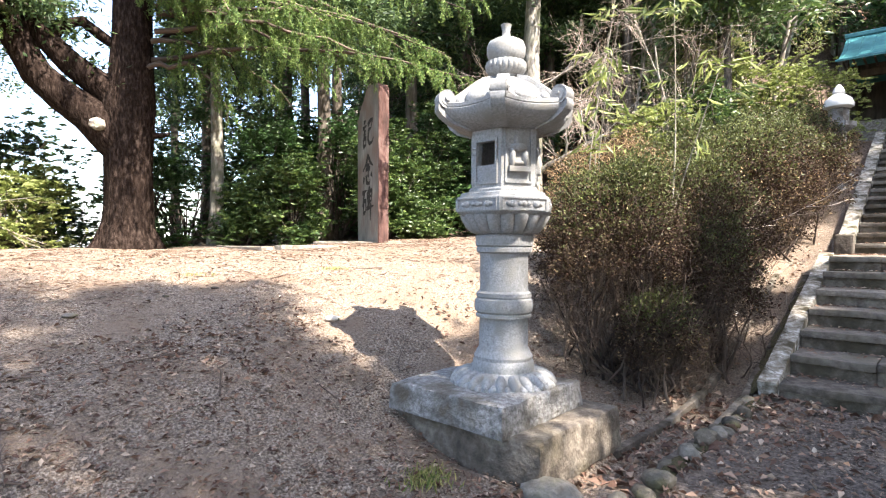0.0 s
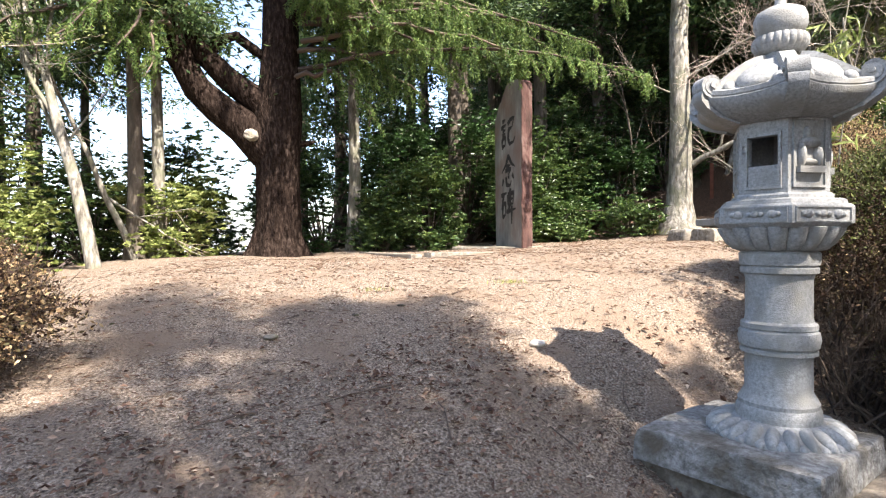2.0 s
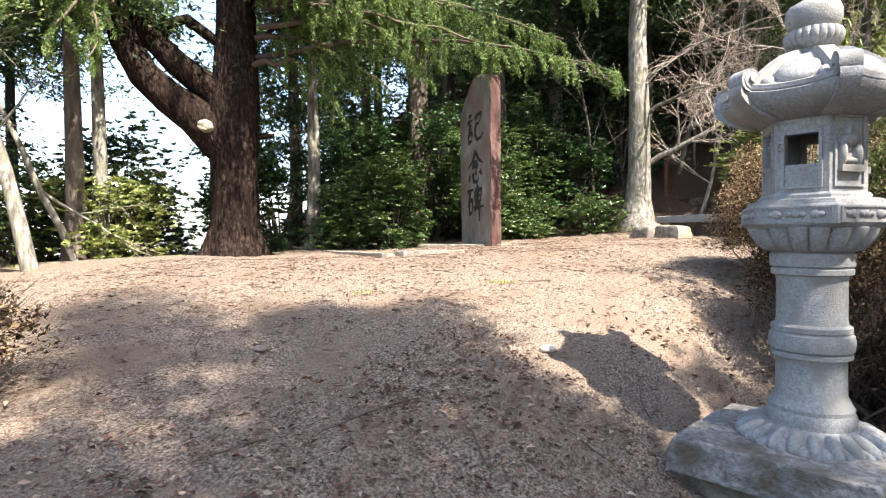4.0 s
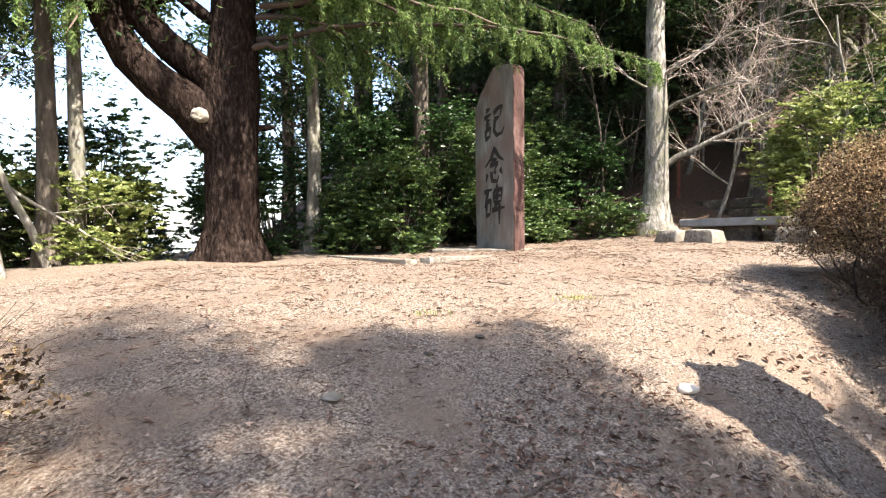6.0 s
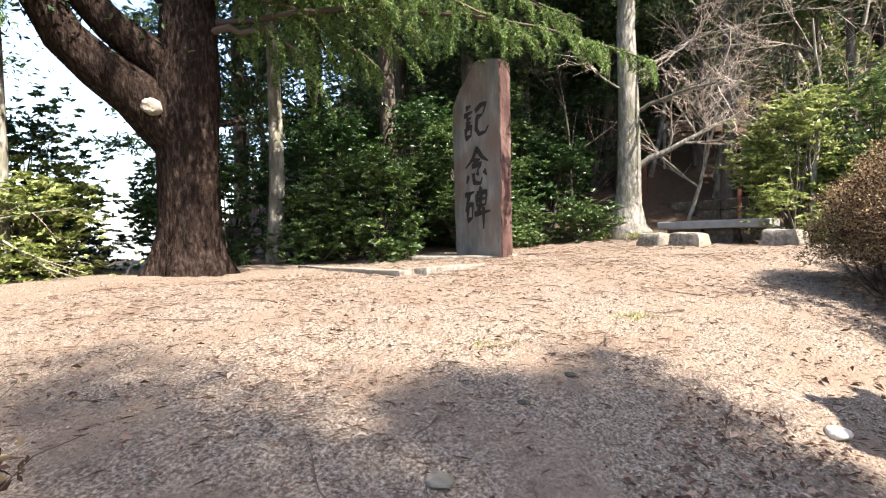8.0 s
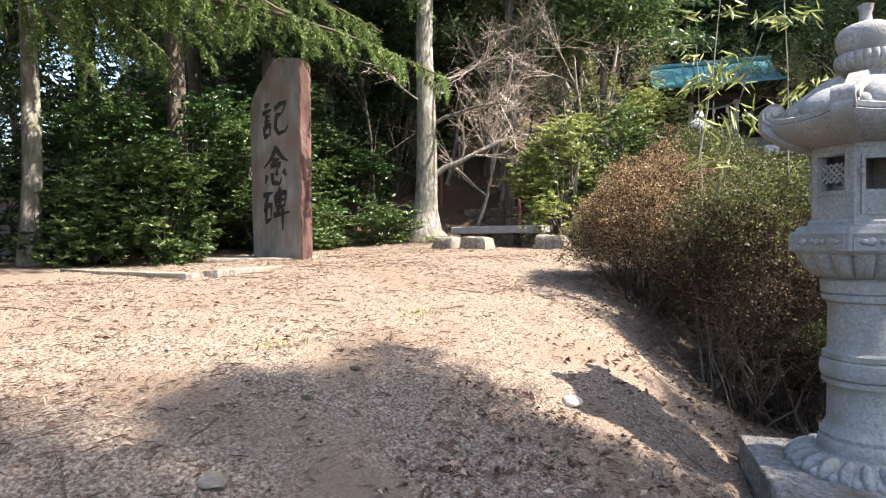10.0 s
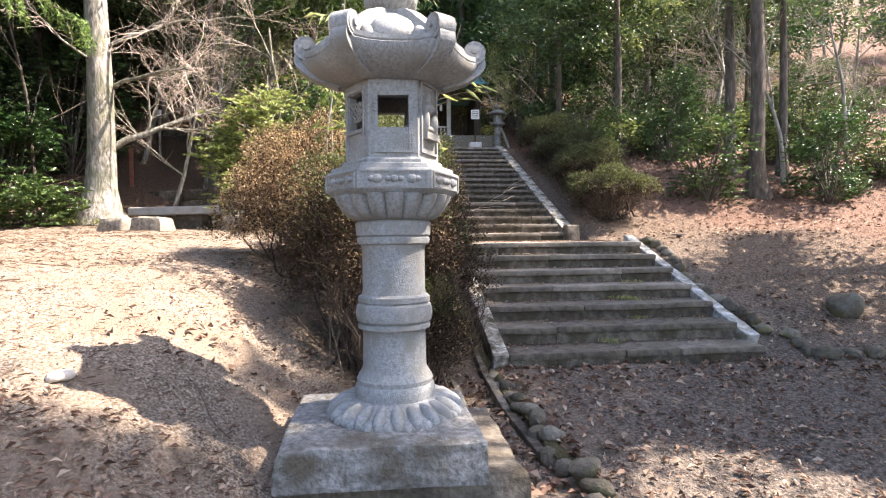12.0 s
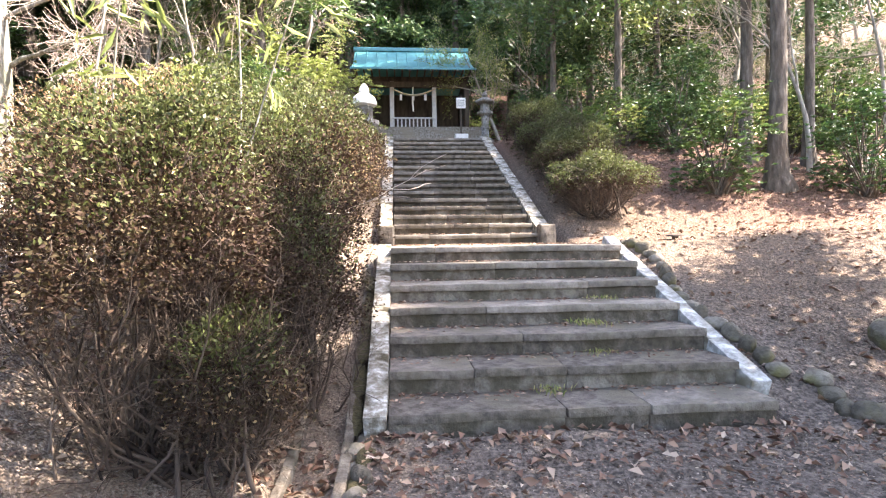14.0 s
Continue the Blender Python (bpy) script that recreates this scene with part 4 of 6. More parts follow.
# the great cedar
def great_cedar():
    rng = np.random.default_rng(21)
    out = []
    base = np.array([(0, 0, -0.3), (0, 0, 0.0), (0.0, 0.0, 0.35), (0.02, 0, 0.9), (0.0, 0, 1.7), (0.0, 0.0, 2.3), (0.0, 0, 2.9), (0.04, 0, 3.5), (0.06, 0, 4.4), (0.08, 0, 6.2), (0.1, 0, 9), (0.1, 0, 14)])
    out.append((base, np.array([0.72, 0.56, 0.47, 0.43, 0.42, 0.44, 0.47, 0.40, 0.35, 0.32, 0.26, 0.12])))
    left = np.array((-0.922, 0.386, 0))

    def L(a, z, b=0.0):
        return left * a + np.array([0.386 * b, 0.922 * b, z])
    out.append((np.array([L(-0.05, 1.9), L(0.25, 2.25), L(0.66, 2.68), L(1.12, 3.0), L(1.52, 3.38), L(1.82, 3.95), L(1.97, 4.55), L(2.03, 5.2), L(2.2, 7.0), L(2.8, 9.0)]), np.array([0.36, 0.40, 0.36, 0.31, 0.28, 0.26, 0.25, 0.24, 0.17, 0.06])))
    out.append((np.array([L(1.35, 3.9), L(1.15, 4.35), L(0.8, 4.5), L(0.45, 4.25), L(0.1, 4.0)]), np.array([0.13, 0.11, 0.10, 0.10, 0.08])))
    out.append((np.array([L(0.0, 2.8), L(0.38, 3.2), L(0.95, 3.62), L(1.42, 4.1), L(1.75, 4.7), L(1.9, 5.6)]), np.array([0.30, 0.28, 0.24, 0.20, 0.15, 0.08])))
    for k in range(7):   # root flare
        a = k * 0.9 + 0.3
        out.append((np.array([(0.30 * math.cos(a), 0.30 * math.sin(a), 0.5), (0.48 * math.cos(a), 0.48 * math.sin(a), 0.08), (0.75 * math.cos(a), 0.75 * math.sin(a), -0.15)]), np.array([0.16, 0.15, 0.07])))
    root = thing("cedar_tree", "massive old red-brown cedar with forking limbs and drooping boughs", "tree", (3.35, 12.65, gz(3.35, 12.65)))
    v, f = tubes(out, 28)
    # bark ridges
    a = np.arctan2(v[:, 1], v[:, 0])
    ridge = np.abs(np.sin(a * 9 + 1.2 * np.sin(v[:, 2] * 1.3)))
    v[:, 0] += 0.03 * ridge * np.cos(a)
    v[:, 1] += 0.03 * ridge * np.sin(a)
    attach(new("trunk", mesh_from("trunk", v, f, M["bark_red"], True)), root)
    bm = stone_bm(0.14, 0.12, 0.12, 3, 3, 0.5)
    bm.transform(Matrix.Translation(L(0.50, 2.42, -0.42)))
    part("burl", bm, M["bark_pale"], root, "pale scarred burl where a limb was cut")
    stub = tubes([(np.array([(0.35, -0.2, 2.35), (0.6, -0.3, 2.38), (0.68, -0.33, 2.42)]), np.array([0.07, 0.045, 0.02]))], 8)
    attach(new("branch_stub", mesh_from("branch_stub", *stub, M["bark_red"], True)), root)
    # boughs: from the stem outward, drooping, hung with sprays of needles
    rng = np.random.default_rng(4)
    limbs, sprays, axes = [], [], []
    for x0, y0, z0, x1, y1, z1 in BOUGHS:
        o = np.array([x0 - 3.35, y0 - 12.65, z0])
        e = np.array([x1 - 3.35, y1 - 12.65, z1])
        t = np.linspace(0, 1, 12)[:, None]
        pts = o + (e - o) * t
        pts[:, 2] += 0.5 * np.sin(np.pi * t[:, 0]) + rng.normal(0, 0.03, 12)
        pts[:, :2] += np.cumsum(rng.normal(0, 0.05, (12, 2)), 0)
        limbs.append((pts, np.linspace(0.06, 0.012, 12)))
        length = np.linalg.norm(e - o)
        for k in range(int(length * 11)):
            tt = rng.uniform(0.12, 1)
            i = min(int(tt * 11), 10)
            p = pts[i] + (pts[i + 1] - pts[i]) * (tt * 11 - i)
            d = np.append(rng.normal(0, 1, 2), 0)
            d = d / (np.linalg.norm(d) + 1e-9) * 0.8 + (e - o) / length * 0.6
            ln = rng.uniform(0.35, 0.95) * (1.1 - 0.4 * tt)
            n = 8
            q = [p]
            dd = d.copy()
            for s in range(n):
                dd = dd + np.array([0, 0, -0.30])
                dd /= np.linalg.norm(dd)
                q.append(q[-1] + dd * ln / n)
            q = np.array(q)
            limbs.append((q, np.linspace(0.007, 0.002, n + 1)))
            m = int(150 * ln)
            u = rng.uniform(0, 1, m) * n
            j = np.minimum(u.astype(int), n - 1)
            c = q[j] + (q[j + 1] - q[j]) * (u - j)[:, None] + rng.normal(0, 0.022, (m, 3))
            sprays.append(c)
            axes.append((q[j + 1] - q[j]) * n / ln * 0.6)
    v, f = tubes(limbs, 4)
    attach(new("bough", mesh_from("boughs", v, f, M["twig"])), root, "thin drooping boughs", "stuff")
    attach(new("needle_spray", leaf_mesh("needles", np.concatenate(sprays), 0.085, M["needle"], rng, 0.2, np.concatenate(axes), 1.3)), root, "light green hanging needle sprays", "stuff")


# boughs of the great cedar: start and end in world places (height above the tree's foot)
BOUGHS = [(3.9, 12.4, 5.2, 8.8, 8.6, 4.3), (3.9, 12.4, 5.0, 7.2, 9.6, 3.9), (3.9, 12.4, 6.0, 7.6, 7.6, 4.9), (3.9, 12.4, 4.8, 5.4, 10.0, 3.6), (3.9, 12.4, 5.6, 5.2, 8.6, 4.3), (3.9, 12.4, 6.6, 6.4, 7.2, 5.2),
          (3.9, 12.4, 5.8, 9.6, 10.4, 4.9), (3.9, 12.4, 7.0, 9.6, 8.2, 5.8), (3.9, 12.4, 7.6, 4.4, 8.0, 5.9), (3.9, 12.4, 8.5, 7.4, 8.6, 6.9), (3.9, 12.4, 4.4, 5.2, 11.6, 3.4), (3.9, 12.4, 5.4, 7.4, 11.8, 4.2),
          (3.6, 12.4, 3.9, 8.1, 6.9, 3.3), (3.6, 12.4, 3.7, 5.0, 11.6, 2.7), (3.7, 12.3, 4.4, 6.8, 8.4, 3.7), (3.7, 12.3, 4.8, 7.9, 8.0, 4.2), (3.7, 12.3, 4.2, 6.0, 10.6, 3.1), (3.7, 12.3, 5.0, 4.9, 8.0, 4.6), (3.7, 12.3, 5.2, 3.9, 9.4, 4.0),
          # boughs out of view on the south side, added to shade the trunk
          (3.4, 12.4, 5.6, 3.4, 9.2, 4.9), (3.4, 12.4, 5.9, 2.9, 9.6, 5.4), (3.4, 12.4, 5.8, 3.9, 9.4, 5.0), (3.4, 12.4, 6.4, 3.2, 8.6, 5.9), (3.4, 12.4, 6.6, 3.7, 8.8, 6.2), (3.4, 12.4, 5.2, 3.2, 10.4, 4.6), (3.4, 12.4, 5.2, 3.8, 10.6, 4.7), (3.4, 12.4, 6.0, 3.5, 9.8, 5.5), (3.4, 12.4, 7.0, 3.1, 9.4, 6.8),
          (1.4, 13.2, 5.0, -0.8, 11.5, 3.3), (1.4, 13.2, 4.8, -1.6, 12.4, 3.0), (1.4, 13.2, 5.4, 0.4, 10.6, 4.1), (1.4, 13.2, 5.5, -2.8, 13.0, 3.6), (1.4, 13.2, 4.6, 0.2, 12.0, 3.2), (1.4, 13.2, 5.8, -1.6, 11.0, 4.4), (1.4, 13.2, 6.2, -3.4, 12.0, 4.6), (1.5, 13.2, 4.4, 0.9, 11.8, 3.0),
          # a higher bough mass, also added above the view for trunk shade
          (3.4, 12.4, 6.5, 3.0, 9.2, 6.0), (3.4, 12.4, 6.8, 4.4, 9.6, 6.3), (3.4, 12.4, 7.4, 2.4, 10.0, 6.6), (3.4, 12.4, 7.8, 3.6, 8.4, 7.0), (3.4, 12.4, 8.4, 4.6, 10.2, 8.0), (3.4, 12.4, 8.6, 2.2, 9.0, 7.8), (3.4, 12.4, 9.0, 3.4, 9.8, 8.6),
          (1.6, 13.2, 5.6, -1.2, 11.6, 4.4), (1.6, 13.2, 5.0, -0.6, 13.2, 4.0), (1.6, 13.2, 6.5, 0.4, 10.0, 5.2), (1.6, 13.2, 7.2, -2.2, 12.2, 6.0), (3.9, 12.4, 9.5, 2.0, 8.5, 7.4), (3.9, 12.4, 9.0, 10.5, 9.6, 7.6)]
great_cedar()


def conifer(x, y, h, r, seed, crown_from=0.3, bark="bark_dark", leaf="conifer", spread=2.0, count=26000, label="", lean=(0, 0), group="conifers", leafsize=0.16, flare=1.7):
    """A tall straight tree: bare tapered stem below, whorled drooping limbs with needle sprays above."""
    rng = np.random.default_rng(seed)
    z = np.array([-0.3, 0.0, 0.3, 0.8, 1.6, 3.0, 5.0, 7.5, h * 0.8, h])
    z = np.sort(z)
    fr = np.clip(z / h, 0, 1)
    rad = r * (1 - 0.85 * fr) * (1 + (flare - 1) * np.exp(-np.maximum(z, 0) / 0.35))
    pts = np.stack([lean[0] * fr + 0.03 * np.sin(z), lean[1] * fr + 0.03 * np.cos(1.3 * z), z], 1)
    pts[:2, :2] = 0
    strands = [(pts, np.maximum(rad, 0.015))]
    cs, ax = [], []
    nb = 46
    for k in range(nb):
        t = crown_from + (1 - crown_from) * (k + rng.uniform(0, 1)) / nb
        zz = h * t
        a = rng.uniform(0, 2 * np.pi)
        ln = spread * (1.15 - t) * rng.uniform(0.55, 1.15) / (1.15 - crown_from) + 0.3
        o = np.array([lean[0] * t, lean[1] * t, zz])
        d = np.array([math.cos(a), math.sin(a), rng.uniform(-0.15, 0.25)])
        p, rd = limb(o, d, ln, r * 0.13 * (1.2 - t) + 0.008, rng, 6, 0.10, -0.05)
        strands.append((p, rd))
        m = int(count / nb)
        u = rng.beta(1.6, 1.1, m) * 5.999
        j = np.minimum(u.astype(int), 5)
        c = p[j] + (p[j + 1] - p[j]) * (u - j)[:, None]
        w = 0.12 + 0.16 * ln * (1 - np.abs(u / 6 - 0.55))
        off = rng.normal(0, 1, (m, 3)) * w[:, None] * np.array([1, 1, 0.45])
        c = c + off
        c[:, 2] -= 0.25 * np.linalg.norm(off[:, :2], axis=1)
        cs.append(c)
        ax.append(off + (p[j + 1] - p[j]))
    me = leaf_mesh("crown", np.concatenate(cs), leafsize, M[leaf], rng, 0.35, np.concatenate(ax), 1.0)
    return place_tree("conifer_tree", label or "tall dark evergreen with a straight bare lower stem", x, y, strands, M[bark], [me], 10, group=group)


def broad_shrub(x, y, w, h, seed, leaf="broad", count=14000, leafsize=0.075, label="", name="broadleaf_shrub", group="broadleaf shrubs", low=0.05, bark="bark_dark", clumps=34):
    """An evergreen shrub: forking stems that end in rosettes of leaves."""
    rng = np.random.default_rng(seed)
    strands, centers, axes = [], [], []
    for k in range(clumps):
        th = rng.uniform(0, 2 * np.pi)
        ph = rng.uniform(low, 1)
        rad = w * 0.5 * math.sqrt(max(0.05, 1 - (ph * 1.05 - 0.42) ** 2 * 1.6)) * rng.uniform(0.55, 1.08)
        tip = np.array([rad * math.cos(th), rad * math.sin(th), h * ph * rng.uniform(0.85, 1.08)])
        o = np.array([rng.normal(0, 0.06), rng.normal(0, 0.06), -0.1])
        mid = (o + tip) / 2 + rng.normal(0, 0.12, 3) + np.array([0, 0, 0.12])
        t = np.linspace(0, 1, 7)[:, None]
        p = (1 - t) ** 2 * o + 2 * t * (1 - t) * mid + t ** 2 * tip
        strands.append((p, np.linspace(0.028, 0.006, 7)))
        m = count // clumps
        rc = 0.11 * w / 1.6 + 0.08
        sub = tip + rng.normal(0, rc, (max(m // 9, 1), 3)) * np.array([1, 1, 0.75])
        ctr = np.repeat(sub, 9, 0)
        d = rng.normal(0, 1, (len(ctr), 3))
        d /= np.linalg.norm(d, axis=1)[:, None]
        d[:, 2] = np.abs(d[:, 2]) * 0.4
        centers.append(ctr + d * leafsize * 0.55)
        axes.append(d)
    me = leaf_mesh("crown", np.concatenate(centers), leafsize, M[leaf], rng, 0.42, np.concatenate(axes), 0.5, up=1.2)
    return place_tree(name, label or "glossy green broadleaf evergreen shrub", x, y, strands, M[bark], [me], 5, group=group)


def azalea(x, y, w, d, h, seed, count=60000, rust=0.35, label="", turn=0.0, z=None, leafsize=0.032, stems=60, lit=0.84):
    """A clipped azalea: stems fan out from the foot and break into fine twigs with small leaves on the outer shell."""
    rng = np.random.default_rng(seed)
    strands, tips = [], []
    for k in range(stems):
        th = rng.uniform(0, 2 * np.pi)
        rho = math.sqrt(rng.uniform(0.0, 1))
        cz = math.sqrt(max(0.0, 1 - rho ** 2 * 0.92))
        tip = np.array([rho * w / 2 * math.cos(th), rho * d / 2 * math.sin(th), h * (0.30 + 0.66 * cz) * rng.uniform(0.8, 1)])
        o = np.array([rng.normal(0, 0.26 * w / 2), rng.normal(0, 0.26 * d / 2), -0.08])
        mid = o * 0.35 + tip * 0.65 + np.array([0, 0, -0.24 * h]) + rng.normal(0, 0.13, 3)
        t = np.linspace(0, 1, 7)[:, None]
        p = (1 - t) ** 2 * o + 2 * t * (1 - t) * mid + t ** 2 * tip + rng.normal(0, 0.05, (7, 3)) * np.linspace(0.3, 1, 7)[:, None]
        strands.append((p, np.linspace(rng.uniform(0.008, 0.024), 0.0035, 7)))
        for b in range(30):
            i = rng.integers(2, 6)
            q = p[i] + (p[i + 1] - p[i]) * rng.uniform()
            dd = (p[i + 1] - p[i]) / np.linalg.norm(p[i + 1] - p[i]) + rng.normal(0, 0.55, 3)
            pp, rd = limb(q, dd, rng.uniform(0.18, 0.55), 0.0032, rng, 4, 0.38, 0.03, 0.6)
            tips.append((pp, rd))
    root = thing("azalea_bush", label or "dense brown-green azalea bush with bare twiggy underside", "shrub", (x, y, gz(x, y) if z is None else z), turn, group="azalea hedge")
    v, f = tubes(strands, 5)
    attach(new("stem_fan", mesh_from("stems", v, f, M["twig"], True)), root, "thin grey-brown fanning stems")
    v, f = tubes(tips, 3)
    attach(new("twig_tangle", mesh_from("twig_tangle", v, f, M["twig"])), root, kind="stuff")
    n = count
    u = rng.normal(0, 1, (n, 3))
    u /= np.linalg.norm(u, axis=1)[:, None]
    u[:, 2] = np.abs(u[:, 2]) * 1.25 - 0.25
    lump = 1 + 0.20 * np.sin(5 * u[:, 0] + seed) * np.sin(6 * u[:, 1] + 2 * seed) + 0.10 * np.sin(13 * u[:, 0] + 9 * u[:, 2]) * np.sin(11 * u[:, 1])
    k = (1.08 - 0.5 * rng.beta(1.3, 2.0, n)) * lump
    c = u * k[:, None] * np.array([w / 2, d / 2, h * 0.55]) + np.array([0, 0, h * 0.47])
    keep = rng.uniform(0, 1, n) < np.clip((c[:, 2] / h + 0.03) * 2.4, 0.15, 1)
    c, u = c[keep], u[keep]
    keep = rng.uniform(0, 1, len(c)) < np.where(c[:, 2] < 0.48 * h, 0.16 + 0.8 * rust, 1.0)
    c, u = c[keep], u[keep]
    cl = rng.integers(0, max(len(c) // 13, 1), len(c))
    c = c[cl] + rng.normal(0, 0.042, (len(c), 3)) * [1, 1, 0.7]
    u = u[cl]
    # leaves above the lit height take the painted sunlit green
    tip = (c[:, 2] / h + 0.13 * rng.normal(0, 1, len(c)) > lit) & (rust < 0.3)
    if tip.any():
        attach(new("tip_foliage", leaf_mesh("tip_foliage", c[tip], leafsize * 1.1, M["azalea_lit_tip"], rng, 0.5, u[tip], 1.6)), root, "yellow-green top leaves, sunlight painted into their lighter colour", "stuff")
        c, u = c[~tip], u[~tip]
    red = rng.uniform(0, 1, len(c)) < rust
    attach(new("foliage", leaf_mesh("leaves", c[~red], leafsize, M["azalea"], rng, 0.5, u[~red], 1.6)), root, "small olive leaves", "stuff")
    if red.any():
        attach(new("rust_foliage", leaf_mesh("rust_leaves", c[red], leafsize, M["azalea_rust"], rng, 0.5, u[red], 1.6)), root, "small rust-brown winter leaves", "stuff")
    return root


azalea(6.75, 3.7, 2.2, 2.15, 1.98, 1, 120000, 0.62, "large azalea bush with golden rust leaves behind the lantern", leafsize=0.028)
azalea(5.0, 2.95, 1.9, 1.8, 2.35, 2, 52000, 0.03, "tall dense twiggy azalea bush behind the lantern", stems=60, leafsize=0.032)
azalea(6.35, 2.55, 1.9, 1.6, 2.3, 13, 34000, 0.03, stems=55, leafsize=0.032)
azalea(5.85, 2.2, 1.3, 1.1, 1.6, 16, 13000, 0.03, stems=36, leafsize=0.032)
azalea(4.95, 2.42, 1.15, 0.8, 1.05, 14, 14000, 0.08, "low spreading olive azalea at the foot of the tall bush", stems=26, leafsize=0.032)
azalea(7.2, 2.45, 1.3, 0.9, 1.5, 15, 16000, 0.08, stems=30, leafsize=0.034)
azalea(8.05, 2.8, 2.4, 2.2, 2.3, 3, 60000, 0.08, leafsize=0.04)
azalea(9.9, 2.7, 2.4, 2.1, 2.3, 4, 50000, 0.08, leafsize=0.04)
azalea(11.8, 2.65, 2.3, 2.0, 2.3, 5, 40000, 0.08, leafsize=0.045)
azalea(13.6, 2.7, 2.1, 1.7, 2.1, 6, 30000, 0.2, leafsize=0.045)
azalea(15.7, 2.8, 2.0, 1.7, 1.7, 7, 24000, 0.3, leafsize=0.045)
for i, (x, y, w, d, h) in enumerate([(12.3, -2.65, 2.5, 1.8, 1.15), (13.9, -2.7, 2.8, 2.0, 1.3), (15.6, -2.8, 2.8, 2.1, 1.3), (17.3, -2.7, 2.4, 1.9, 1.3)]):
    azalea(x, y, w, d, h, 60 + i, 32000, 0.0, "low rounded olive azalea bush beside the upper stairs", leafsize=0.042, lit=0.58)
for i, (x, y, w, h) in enumerate([(-1.65, 6.3, 1.7, 1.0), (-1.7, 8.2, 1.7, 0.9), (-3.4, 5.2, 1.8, 0.8), (-3.6, 7.4, 2.0, 1.3)]):
    azalea(x, y, w, w * 0.9, h, 12 + 20 * i, 22000, 0.35, "low twiggy brown azalea on the bank", leafsize=0.035)

# stems that stand near the monument
conifer(5.65, 13.6, 12, 0.17, 31, 0.40, "bark_grey", label="slender grey-barked tree behind the edging", flare=1.35)
conifer(8.7, 13.4, 15, 0.24, 32, 0.36, "bark_dark", label="tall dark-barked conifer behind the monument")
grey_tree = conifer(12.6, 9.0, 16, 0.31, 33, 0.42, "bark_grey", label="tall pale grey-barked tree with a flaring foot beside the slab table", flare=2.1)
brng = np.random.default_rng(66)
for o, d, ln, r, depth in (((0.12, -0.2, 1.7), (0.25, -0.75, 0.75), 2.6, 0.085, 3), ((0.1, -0.15, 3.0), (-0.2, -0.95, 0.25), 3.0, 0.05, 3), ((0.0, -0.15, 3.9), (-0.3, -0.9, 0.15), 3.2, 0.045, 3), ((-0.1, 0.1, 3.6), (-0.6, 0.6, 0.1), 1.8, 0.03, 2)):
    out, tips = [], []
    grow(o, d, ln, r, depth, brng, out, tips, 6, 0.16, 0.0, 0.8, 0.55, 0.3)
    big = [q for q in out if q[1][0] > 0.014]
    fine = [(p, np.maximum(q, 0.003)) for p, q in out if q[0] <= 0.014]
    limb_ob = attach(new("side_limb", mesh_from("side_limb", *tubes(big, 7), M["bark_grey"], True)), grey_tree, "bare crooked side limb")
    attach(new("limb_tangle", mesh_from("limb_tangle", *tubes(fine, 3), M["twig_pale"])), limb_ob, kind="stuff")
# backdrop wood behind the monument
wood = [(6.8, 16.5, 15, 0.2), (10.4, 15.0, 16, 0.22), (12.2, 13.4, 15, 0.26), (14.6, 13.0, 17, 0.25), (10.8, 18.5, 16, 0.25), (14.0, 17.5, 17, 0.25), (17.5, 14.5, 16, 0.28), (16.8, 11.0, 16, 0.25),
        (13.6, 21.5, 17, 0.25), (20.5, 16.5, 16, 0.25), (19.5, 11.8, 15, 0.22), (23, 13.5, 15, 0.22), (9.0, 24, 16, 0.2), (17.5, 21, 17, 0.25)]
for i, (x, y, h, r) in enumerate(wood):
    conifer(x, y, h, r, 50 + i, 0.36 if i % 3 else 0.2, count=20000, spread=2.5, leafsize=0.19, group="wood behind the monument")
for i, (x, y, h, cf) in enumerate([(15.2, 4.6, 11, 0.45), (17.4, 5.4, 12, 0.42), (19.6, 7.2, 12, 0.4), (15.6, 10.2, 15, 0.3), (17.4, 8.4, 15, 0.34), (19.2, 10.0, 15, 0.3), (16.8, 12.6, 15, 0.25), (14.9, 7.2, 14, 0.5)]):
    conifer(x, y, h, 0.14, 180 + i, cf, count=16000, spread=2.2, leafsize=0.2, leaf="conifer" if i > 2 else "broad", group="wood behind the slab table", label="slender dark evergreen on the slope behind the slab table")
# far side of the valley edge
for i, (x, y, h, r, cf) in enumerate([(0.6, 19.0, 13, 0.16, 0.42), (-0.6, 17.0, 12, 0.2, 0.4), (-3.4, 20.0, 12, 0.15, 0.5), (-5.5, 15.5, 12, 0.15, 0.4)]):
    conifer(x, y, h, r, 80 + i, cf, count=20000, spread=2.0, group="trees at the valley edge", label="evergreen tree with hanging dark foliage at the bank edge", leafsize=0.13)

conifer(0.9, 13.9, 12, 0.17, 90, 0.36, "bark_dark", group="trees at the valley edge", label="evergreen tree with hanging dark foliage at the bank edge", leafsize=0.13, flare=1.3)
conifer(1.35, 14.1, 12, 0.14, 91, 0.34, "bark_grey", group="trees at the valley edge", label="evergreen tree with hanging dark foliage at the bank edge", leafsize=0.13, flare=1.3)

